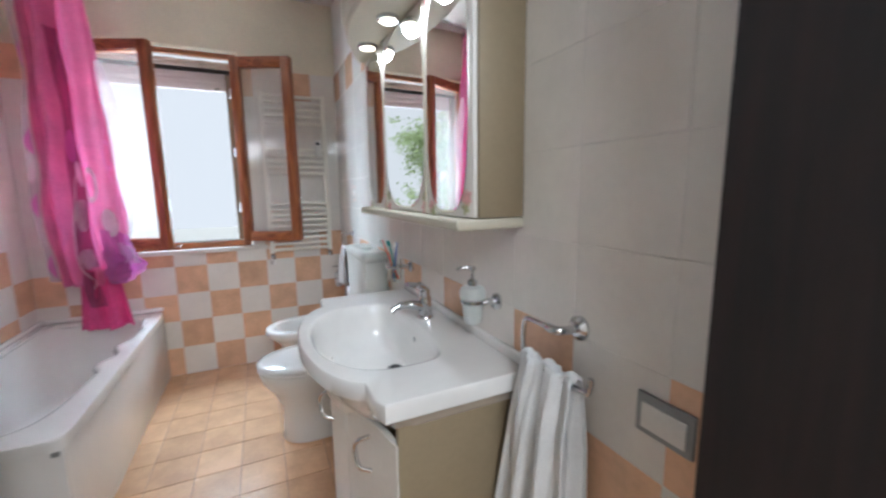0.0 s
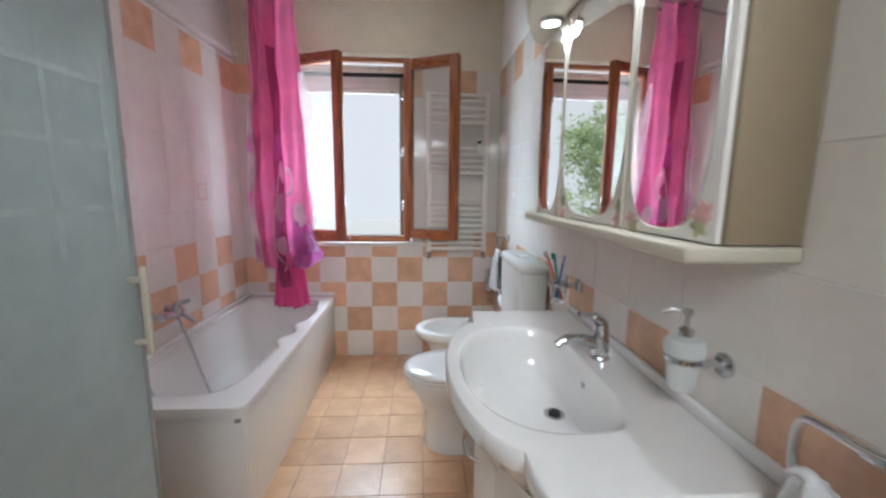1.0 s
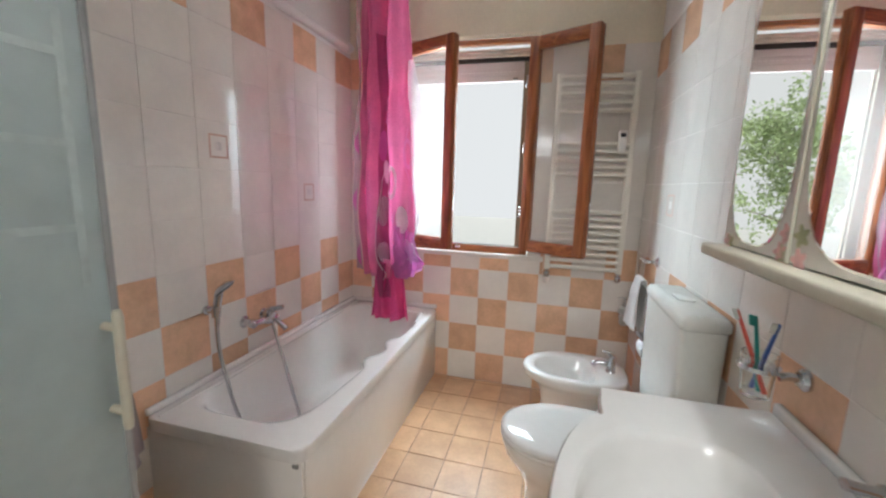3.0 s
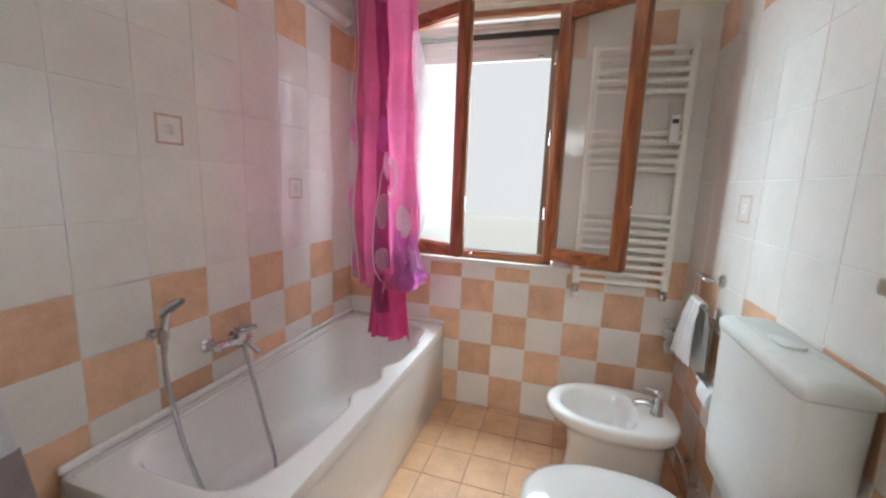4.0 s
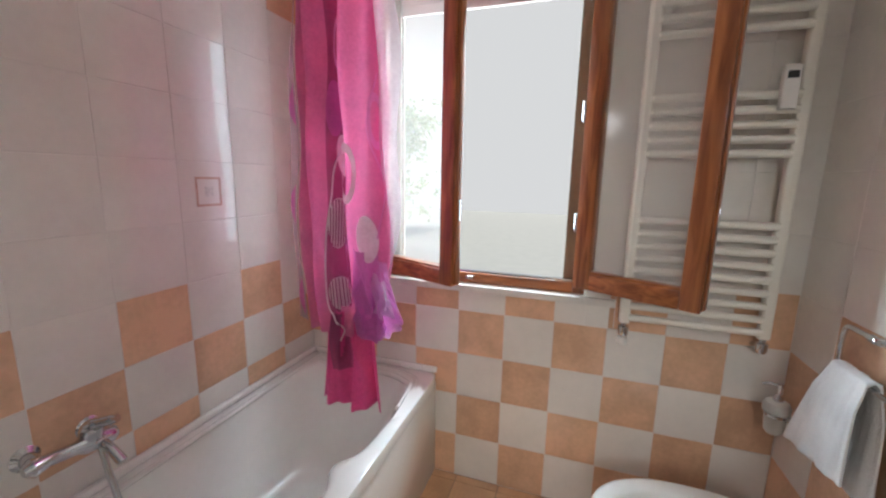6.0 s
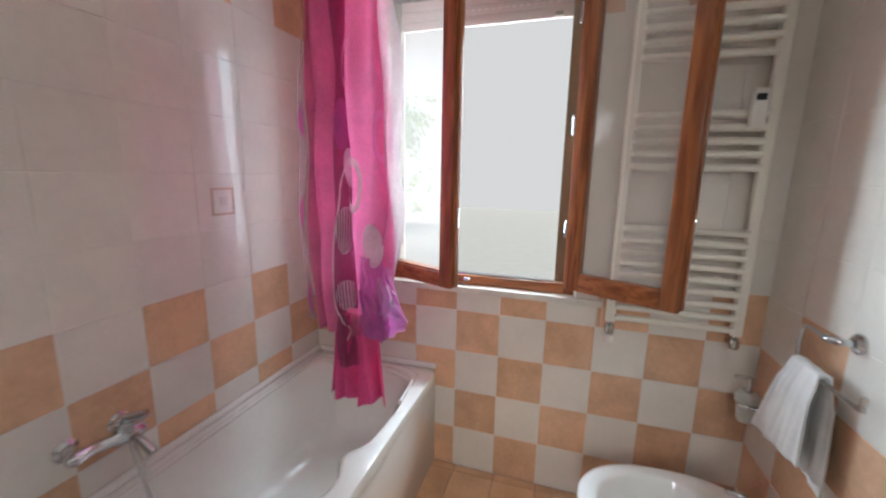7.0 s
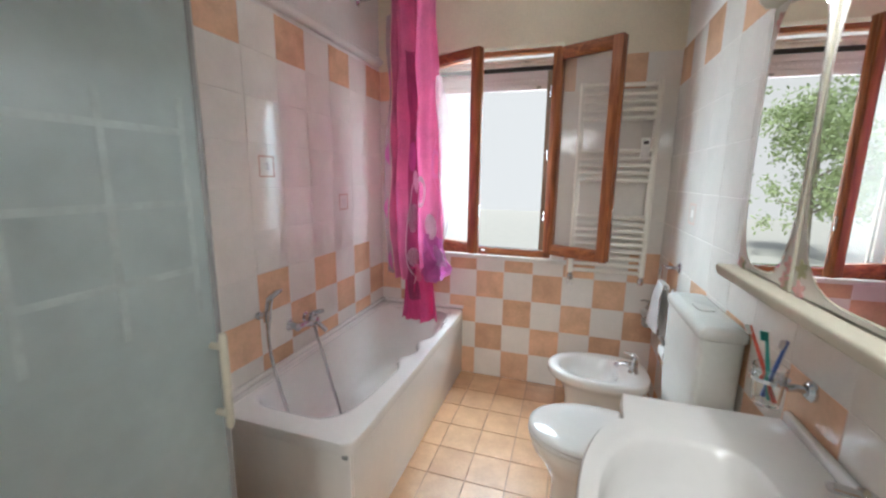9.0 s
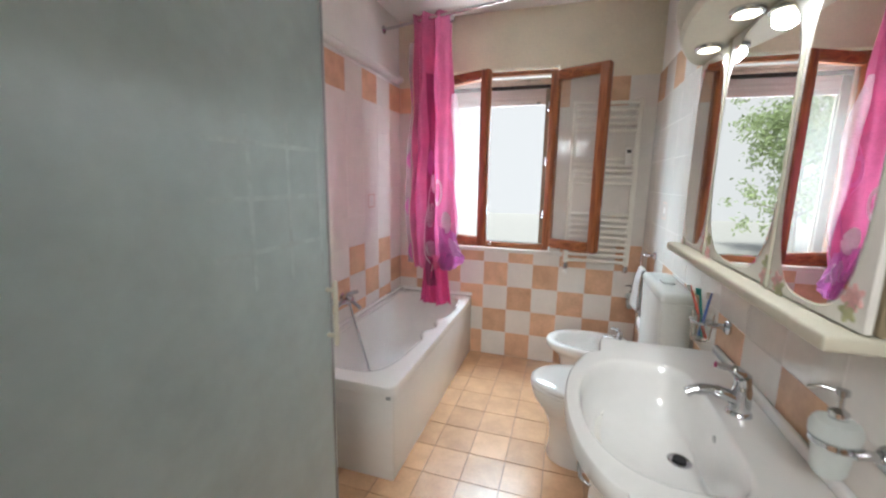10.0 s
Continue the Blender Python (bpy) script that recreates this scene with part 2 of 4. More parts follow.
def lathe(bm, prof, at, axis="z", seg=24):
    """Profile of (radius, height) turned round an axis through at."""
    rings = []
    for r, h in prof:
        ring = []
        for k in range(seg):
            a = 2 * math.pi * k / seg
            q = (r * math.cos(a), r * math.sin(a), h)
            if axis == "x":
                q = (q[2], q[0], q[1])
            elif axis == "y":
                q = (q[0], q[2], q[1])
            ring.append((at[0] + q[0], at[1] + q[1], at[2] + q[2]))
        rings.append(ring)
    return loft(bm, rings)


def sheet(bm, f, nu, nv):
    """Open grid f(u, v), u and v from 0 to 1."""
    g = [[bm.verts.new(f(i / nu, j / nv)) for i in range(nu + 1)] for j in range(nv + 1)]
    for j in range(nv):
        for i in range(nu):
            bm.faces.new((g[j][i], g[j][i + 1], g[j + 1][i + 1], g[j + 1][i]))
    return bm


def thicken(ob, t):
    m = ob.modifiers.new("thickness", "SOLIDIFY")
    m.thickness = t
    return ob


def setting(name, bm, mat, label, category):
    return tagged(part(name, bm, mat, smooth=False), label, category, kind="structure")


# ---- structure ----
WX0, WX1, WZ0, WZ1 = -1.06, -0.125, 0.925, 2.31          # window niche
OY = BY + 0.2                                            # outer face
bm = B()
box(bm, LX - 0.15, WX0, BY, OY, -0.1, CZ + 0.1)
box(bm, WX1, RX + 0.15, BY, OY, -0.1, CZ + 0.1)
box(bm, WX0, WX1, BY, OY, -0.1, WZ0 - 0.03)
box(bm, WX0, WX1, BY, OY, WZ1, CZ + 0.1)
wall_back = setting("wall_north", bm, PLASTER, "cream plaster wall with a window above checkered tiles", "wall")
wall_left = setting("wall_west", boxed(LX - 0.15, LX, -1.4, BY, -0.1, CZ + 0.1), WHITE_PL, "white plaster wall above cream and peach tiles", "wall")
wall_right = setting("wall_east", boxed(RX, RX + 0.15, -1.4, BY, -0.1, CZ + 0.1), WHITE_PL, "white plaster wall above cream and peach tiles", "wall")
DX0, DX1, DZ = -0.47, 0.412, 2.1                           # door opening
bm = B()
box(bm, LX, DX0, FY - 0.14, FY, 0, CZ)
box(bm, DX1, RX, FY - 0.14, FY, 0, CZ)
box(bm, DX0, DX1, FY - 0.14, FY, DZ, CZ)
setting("wall_south", bm, WHITE_PL, "white wall with the doorway", "wall")
setting("wall_hall", boxed(LX, RX, -1.55, -1.4, 0, CZ), PLASTER, "cream wall of the hall behind the door", "wall")
floor = setting("floor", boxed(LX - 0.15, RX + 0.15, -1.55, BY, -0.12, -0.003), GROUT_F, "floor with dark joints under terracotta tiles", "floor")
setting("ceiling", boxed(LX, RX, -1.4, BY, CZ, CZ + 0.1), WHITE_PL, "flat white plaster ceiling", "ceiling")

# dark door lining round the opening
for nm, b in (("door_1", (DX1 - 0.03, DX1, FY - 0.17, FY + 0.015, 0, DZ)), ("door_2", (DX0, DX0 + 0.03, FY - 0.17, FY + 0.015, 0, DZ)),
              ("door_3", (DX0 + 0.03, DX1 - 0.03, FY - 0.17, FY + 0.015, DZ - 0.03, DZ))):
    setting(nm, boxed(*b, bev=0.004), WOOD_D, "dark stained wooden door lining", "door frame")
setting("trim_1", boxed(DX1, DX1 + 0.07, FY, FY + 0.014, 0, DZ + 0.06, bev=0.004), WOOD_D, "dark stained wooden door casing", "trim")

# half-round ledge over the tiles of the tub wall
bm = tube(B(), smooth_path([(LX + 0.012, 1.0, 2.262), (LX + 0.012, 2.4, 2.262), (LX + 0.012, 3.34, 2.262), (LX + 0.03, 3.40, 2.262), (LX + 0.04, 3.415, 2.24)], 6), 0.03, 14)
setting("trim_2", bm, WHITE_PL, "white rounded plaster ledge above the tiles", "trim")

# sill, roller shutter and outside
setting("window_sill", boxed(WX0 - 0.03, -0.02, BY - 0.022, OY + 0.04, WZ0 - 0.03, WZ0, bev=0.004), MARBLE, "pale marble window sill", "window sill")

# fixed window frame, two sashes, shutter
win = thing("window_1", (-0.6, BY + 0.05, WZ0), "brown wooden window with two open inward sashes", "window", kind="structure")
FX0, FX1, FZ0, FZ1 = -1.05, -0.135, WZ0 + 0.001, 2.295
bm = B()
box(bm, FX0, FX0 + 0.045, BY + 0.02, BY + 0.08, FZ0, FZ1, bev=0.003)
box(bm, FX1 - 0.045, FX1, BY + 0.02, BY + 0.08, FZ0, FZ1, bev=0.003)
fr0 = part("window_frame", bm, WOOD, win)
part("frame_rail", boxed(FX0 + 0.045, FX1 - 0.045, BY + 0.02, BY + 0.08, FZ0, FZ0 + 0.045, bev=0.003), WOOD_H, fr0)
part("frame_rail", boxed(FX0 + 0.045, FX1 - 0.045, BY + 0.02, BY + 0.08, FZ1 - 0.032, FZ1, bev=0.003), WOOD_H, fr0)
part("water_bar", boxed(FX0 + 0.045, FX1 - 0.045, BY + 0.03, BY + 0.06, FZ0 + 0.045, FZ0 + 0.052), CHROME, win)
bm = B()
for k in range(3):
    box(bm, FX0 + 0.07, FX1 - 0.07, BY + 0.115, BY + 0.128, 2.056 + 0.041 * k, 2.0966 + 0.041 * k, bev=0.004)
sh = part("roller_shutter", bm, SHUTTER, win, "grey lilac slats of a roller shutter")
# white strips on the slat colour in the daylight through its holes
for k in range(26):
    part("perforation", boxed(FX0 + 0.08 + k * 0.0295, FX0 + 0.098 + k * 0.0295, BY + 0.1125, BY + 0.116, 2.113, 2.119), APPL, sh, smooth=False)
part("stop_block", boxed(FX1 - 0.155, FX1 - 0.125, BY + 0.106, BY + 0.116, 2.062, 2.078, bev=0.002), GREY, sh, "small dark stop")
for x0, x1 in ((FX1 - 0.085, FX1 - 0.03), (FX0 + 0.03, FX0 + 0.085)):
    bm = B()
    box(bm, x0, x1, BY + 0.098, BY + 0.110, FZ0, 2.172, bev=0.002)
    box(bm, x0, x1, BY + 0.132, BY + 0.150, FZ0, 2.172, bev=0.002)
    part("shutter_guide", bm, BRONZE, win, "bronze channel that guides the shutter")
bm = B()
for z, y in ((2.207, 0.092), (2.231, 0.084)):
    box(bm, FX0, FX1, BY + y, BY + y + 0.05, z, z + 0.021, bev=0.004)
part("shutter_box_lip", bm, MARBLE, win, "cream lips of the shutter box")
# solid black bar put in for the shade inside the shutter box slot
part("shutter_box_gap", boxed(FX0, FX1, BY + 0.11, BY + 0.15, 2.18, 2.206), BLACK, win)

SH0, SH1 = FZ0 + 0.038, FZ1 - 0.03


def sash(m, SW, pane_mat, label, flip):
    """One casement, hinged at its own origin, the leaf along x."""
    fr = part("sash", B(), WOOD, win, label)
    bm = B()
    t0, t1, w = -0.027, 0.027, 0.062
    box(bm, 0, w, t0, t1, SH0, SH1, bev=0.005)
    box(bm, SW - w, SW, t0, t1, SH0, SH1, bev=0.005)
    box(bm, SW, SW + 0.009, t0 + 0.012, t1 - 0.012, SH0 + 0.01, SH1 - 0.01, bev=0.003)
    turned(bm, m)
    o = ORG[fr]
    bmesh.ops.translate(bm, vec=-o, verts=bm.verts[:])
    bmesh.ops.recalc_face_normals(bm, faces=bm.faces[:])
    bm.to_mesh(fr.data)
    bm.free()
    fr.data.polygons.foreach_set("use_smooth", [True] * len(fr.data.polygons))
    fr.data.set_sharp_from_angle(angle=radians(35))
    for z0, z1, zi in ((SH0, SH0 + w, SH0 + w + 0.009), (SH1 - w, SH1, SH1 - w - 0.009)):
        rb = boxed(w, SW - w, t0, t1, z0, z1, bev=0.005)
        box(rb, w, SW - w, t0 + 0.007, t1 - 0.007, min(zi, z0), max(zi, z1), bev=0.003)
        part("rail", turned(rb, m), WOOD_H, fr)
    p = part("pane", turned(boxed(w - 0.005, SW - w + 0.005, -0.003, 0.003, SH0 + w - 0.005, SH1 - w + 0.005), m), pane_mat, fr, smooth=False)
    p.visible_shadow = False
    for z in (SH0 + 0.25, (SH0 + SH1) / 2, SH1 - 0.25):
        part("hinge", turned(lathe(B(), [(0.006, -0.035), (0.007, -0.03), (0.007, 0.03), (0.006, 0.035)], (-0.004, flip * 0.024, z), seg=10), m), CHROME, fr)
    part("latch", turned(boxed(SW + 0.004, SW + 0.012, -0.006, 0.006, SH0 + 0.25, SH0 + 0.33, bev=0.002), m), CHROME, fr)
    return fr


sash(pose(-0.172, BY - 0.01, 0, 0, 0, -26), 0.425, PANE_F, "open sash with satin glass in a brown wooden frame", -1)
sash(pose(-1.03, BY - 0.01, 0, 0, 0, -23), 0.462, PANE_S, "ajar sash with hazy glass in a brown wooden frame", -1)
part("latch_catch", boxed(-0.62, -0.585, BY + 0.005, BY + 0.02, FZ0 + 0.02, FZ0 + 0.035, bev=0.003), CHROME, win)

# outside: sky, a tree, a neighbour's wall
tagged(part("backdrop", boxed(-60, 40, 44, 44.1, -20, 50), SKYCARD, smooth=False), "bright overcast sky", "sky", kind="structure")


def tree(at, height, spread):
    t = thing("tree", at, "leafy green tree outside the window", "tree")
    bm = B()
    tube(bm, smooth_path([at, (at[0] + 0.1, at[1], at[2] + height * 0.4), (at[0] - 0.05, at[1] + 0.1, at[2] + height * 0.9)], 6), [0.2 - 0.15 * k / 12 for k in range(13)], 10)
    rng = random.Random(5)
    ends = []
    for k in range(20):
        z = at[2] + height * rng.uniform(0.22, 0.85)
        a = rng.uniform(0, 6.28)
        e = (at[0] + spread * math.cos(a) * rng.uniform(0.5, 1), at[1] + spread * math.sin(a) * rng.uniform(0.5, 1), z + rng.uniform(0.2, 0.9))
        tube(bm, smooth_path([(at[0], at[1], z - 0.3), ((at[0] + e[0]) / 2, (at[1] + e[1]) / 2, z + 0.1), e], 4), [0.05 - 0.04 * j / 8 for j in range(9)], 6)
        ends.append(e)
    part("trunk", bm, BARK, t)
    bm = B()
    for e in ends:
        for c in range(15):
            p = Vector(e) + Vector([rng.gauss(0, 0.55) for _ in range(3)])
            for q in range(26):
                c0 = p + Vector([rng.gauss(0, 0.19) for _ in range(3)])
                u = Vector([rng.gauss(0, 1) for _ in range(3)]).normalized()
                v = u.orthogonal().normalized()
                s = rng.uniform(0.07, 0.14)
                bm.faces.new([bm.verts.new(x) for x in (c0 - u * s, c0 + v * s * 0.45, c0 + u * s, c0 - v * s * 0.45)])
    part("crown", bm, LEAF, t, smooth=False)


tree((-10.3, 22.0, -2.0), 7.6, 2.0)
setting("ground", boxed(-60, 40, OY + 0.4, 44, -2.2, -2.0), GROUND, "pale ground outside", "ground")


# ---- wall and floor tiles are laid at the end; their grid ----
ROWS_Z = [0.0] + [0.208 + 0.2 * j for j in range(11)]


# ---- bathtub ----
def bathtub():
    x0, x1, y0, y1, h = LX + 0.004, -0.725, 1.858, BY - 0.012, 0.50
    t = thing("bathtub", ((x0 + x1) / 2, (y0 + y1) / 2, 0), "white acrylic bathtub with panels and moulded armrests", "bathtub")
    cx, cy = (x0 + x1) / 2 - 0.015, (y0 + y1) / 2 + 0.02
    n = 176

    def even(pts):
        """The same closed outline with its points at even steps."""
        pts = [Vector(p) for p in pts]
        pts.append(pts[0])
        acc = [0.0]
        for p, q in zip(pts, pts[1:]):
            acc.append(acc[-1] + (q - p).length)
        out, k = [], 0
        for i in range(n):
            d = acc[-1] * i / n
            while acc[k + 1] < d:
                k += 1
            out.append(pts[k].lerp(pts[k + 1], (d - acc[k]) / max(1e-9, acc[k + 1] - acc[k])))
        return out

    def ring(a, b, z, p, arm=0.0, rise=0.0):
        out = []
        for q in even(sring(cx, cy, z, a, b, p, 1200)):
            x, y, zz = q
            if x > cx + a * 0.55 and arm:
                lump = math.exp(-((y - 2.56) / 0.055) ** 2) + math.exp(-((y - 2.80) / 0.055) ** 2)
                x -= arm * (0.5 - 0.9 * max(0.0, min(1.0, (y - 2.3) / 0.8)) + 0.75 * lump)
                zz += rise * lump
            out.append((x, y, zz))
        return out

    def outer(dx, z):
        """Rectangular ring with tight corners, spread like the opening's ring."""
        ax, ay = (x1 - x0) / 2 - dx, (y1 - y0) / 2 - dx
        mx, my = (x0 + x1) / 2, (y0 + y1) / 2
        return [(mx + q[0], my + q[1], z) for q in even(sring(0, 0, 0, ax, ay, 26, 1600))]

    rings = [outer(0.012, h - 0.05), outer(0.0, h - 0.046), outer(0.0, h - 0.01), outer(0.003, h - 0.002), outer(0.012, h),
             ring(0.298, 0.728, h, 5.0, 0.03, 0.003), ring(0.292, 0.722, h - 0.001, 5.0, 0.045, 0.009), ring(0.283, 0.712, h - 0.006, 4.8, 0.055, 0.006), ring(0.276, 0.704, h - 0.02, 4.6, 0.06),
             ring(0.268, 0.695, h - 0.06, 4.4, 0.04), ring(0.258, 0.68, h - 0.12, 4.0, 0.012), ring(0.25, 0.66, h - 0.2, 3.8),
             ring(0.24, 0.62, h - 0.32, 3.6), ring(0.225, 0.575, h - 0.38, 3.4), ring(0.18, 0.52, h - 0.405, 3.0), ring(0.05, 0.2, h - 0.412, 2.4)]
    part("tub_shell", loft(B(), rings, False, True), ACRYLIC, t, angle=55)
    part("side_panel", boxed(x1 - 0.028, x1 - 0.012, y0 + 0.03, y1, 0.0, h - 0.046, bev=0.004), ACRYLIC, t)
    part("end_panel", boxed(x0, x1 - 0.012, y0 + 0.012, y0 + 0.028, 0.0, h - 0.046, bev=0.004), ACRYLIC, t)
    part("panel_clip", boxed(x1 - 0.045, x1 - 0.022, y0 + 0.004, y0 + 0.012, h - 0.066, h - 0.05, bev=0.002), GREY, t, "small grey clip")
    # step mouldings at the window end
    for k, (yy, dz) in enumerate(((y1 - 0.045, 0.012), (y1 - 0.08, 0.006))):
        part("moulding", tube(B(), smooth_path([(x0 + 0.1, yy - 0.01, h - 0.008), (cx + 0.12, yy, h - 0.007), (x1 - 0.10, yy - 0.03 - 0.02 * k, h - 0.007), (x1 - 0.06 - 0.015 * k, yy - 0.09, h - 0.008), (x1 - 0.05 - 0.015 * k, yy - 0.22, h - 0.018)], 8), 0.012, 10), ACRYLIC, t)
    part("moulding", tube(B(), [(x0 + 0.06, y0 + 0.02, h - 0.004), (x0 + 0.06, y1 - 0.02, h - 0.004)], 0.009, 10), ACRYLIC, t)
    part("drain", lathe(B(), [(0.0, 0.0), (0.033, 0.0), (0.036, 0.004), (0.03, 0.007), (0.0, 0.007)], (cx, cy - 0.35, h - 0.411), seg=24), CHROME, t)
    part("wall_cove", boxed(x0 + 0.008, x0 + 0.03, y0 + 0.004, y1, h + 0.001, h + 0.03, bev=0.009, seg=3), ACRYLIC, t, "raised white edge against the wall")
    part("wall_cove", boxed(x0 + 0.03, x1 - 0.006, y1 - 0.022, y1, h + 0.001, h + 0.03, bev=0.009, seg=3), ACRYLIC, t, "raised white edge against the wall")


bathtub()


def tub_tap():
    x = LX + 0.012
    t = thing("bath_tap", (x, 2.460, 0.69), "chrome bath mixer tap on the tiled wall", "tap")
    bm = B()
    tube(bm, [(x + 0.055, 2.345, 0.69), (x + 0.055, 2.360, 0.69), (x + 0.055, 2.390, 0.69), (x + 0.058, 2.445, 0.683), (x + 0.059, 2.460, 0.681), (x + 0.061, 2.520, 0.678), (x + 0.062, 2.532, 0.678)], [0.012, 0.023, 0.016, 0.016, 0.024, 0.024, 0.015], 16)
    part("body", bm, CHROME, t)
    for y in (2.375, 2.505):
        part("union", lathe(B(), [(0.0, -0.01), (0.03, -0.01), (0.03, 0.0), (0.018, 0.01), (0.018, 0.05), (0.0, 0.05)], (x, y, 0.69), "x", 20), CHROME, t)
    part("cartridge", tube(B(), [(x + 0.058, 2.478, 0.69), (x + 0.060, 2.479, 0.712), (x + 0.062, 2.480, 0.722), (x + 0.063, 2.480, 0.727)], [0.025, 0.026, 0.024, 0.015], 18), CHROME, t)
    part("lever", tube(B(), smooth_path([(x + 0.055, 2.476, 0.722), (x + 0.075, 2.486, 0.731), (x + 0.105, 2.502, 0.738), (x + 0.118, 2.508, 0.742)], 5), [0.016] * 5 + [0.013] * 6 + [0.011] * 5, 12), CHROME, t)
    part("spout", tube(B(), smooth_path([(x + 0.060, 2.490, 0.678), (x + 0.10, 2.492, 0.662), (x + 0.14, 2.494, 0.632)], 6), 0.013, 12), CHROME, t)
    hs = thing("shower_handset", (x, 2.16, 0.82), "chrome hand shower in its wall holder with a long hose", "shower head")
    part("holder", lathe(B(), [(0.0, 0.0), (0.019, 0.0), (0.019, 0.008), (0.011, 0.014), (0.011, 0.045), (0.0, 0.045)], (x, 2.16, 0.815), "x", 18), CHROME, hs)
    part("clip", lathe(B(), [(0.012, -0.028), (0.017, -0.028), (0.019, 0.022), (0.014, 0.022)], (x + 0.052, 2.16, 0.82), "z", 16), CHROME, hs)
    part("grip", tube(B(), smooth_path([(x + 0.052, 2.162, 0.755), (x + 0.054, 2.163, 0.80), (x + 0.058, 2.165, 0.85), (x + 0.068, 2.169, 0.908)], 6), [0.011] * 6 + [0.0155] * 6 + [0.016] * 7, 14), CHROME, hs)
    HEAD = pose(x + 0.083, 2.176, 0.918) @ Vector((0, 0, 1)).rotation_difference(Vector((0.62, 0.24, -0.745))).to_matrix().to_4x4()
    part("head", turned(lathe(B(), [(0.0, -0.018), (0.020, -0.016), (0.040, -0.005), (0.048, 0.002), (0.048, 0.006), (0.044, 0.009), (0.0, 0.009)], (0, 0, 0), "z", 30), HEAD), CHROME, hs)
    part("spray_face", turned(lathe(B(), [(0.0, 0.0), (0.042, 0.0), (0.042, 0.002), (0.0, 0.002)], (0, 0, 0.0088), "z", 28), HEAD), RUBBER, hs, "dark grey spray face")
    pts = smooth_path([(x + 0.052, 2.16, 0.76), (x + 0.055, 2.16, 0.66), (x + 0.075, 2.162, 0.55), (x + 0.12, 2.17, 0.36), (x + 0.18, 2.21, 0.16), (x + 0.25, 2.35, 0.115), (x + 0.24, 2.45, 0.15), (x + 0.17, 2.48, 0.32), (x + 0.11, 2.49, 0.5), (x + 0.075, 2.492, 0.61), (x + 0.060, 2.492, 0.665)], 12)
    part("hose", tube(B(), pts, [0.0088 if k % 2 else 0.0076 for k in range(len(pts))], 10), CHROME, hs, "ribbed chrome hose")


tub_tap()


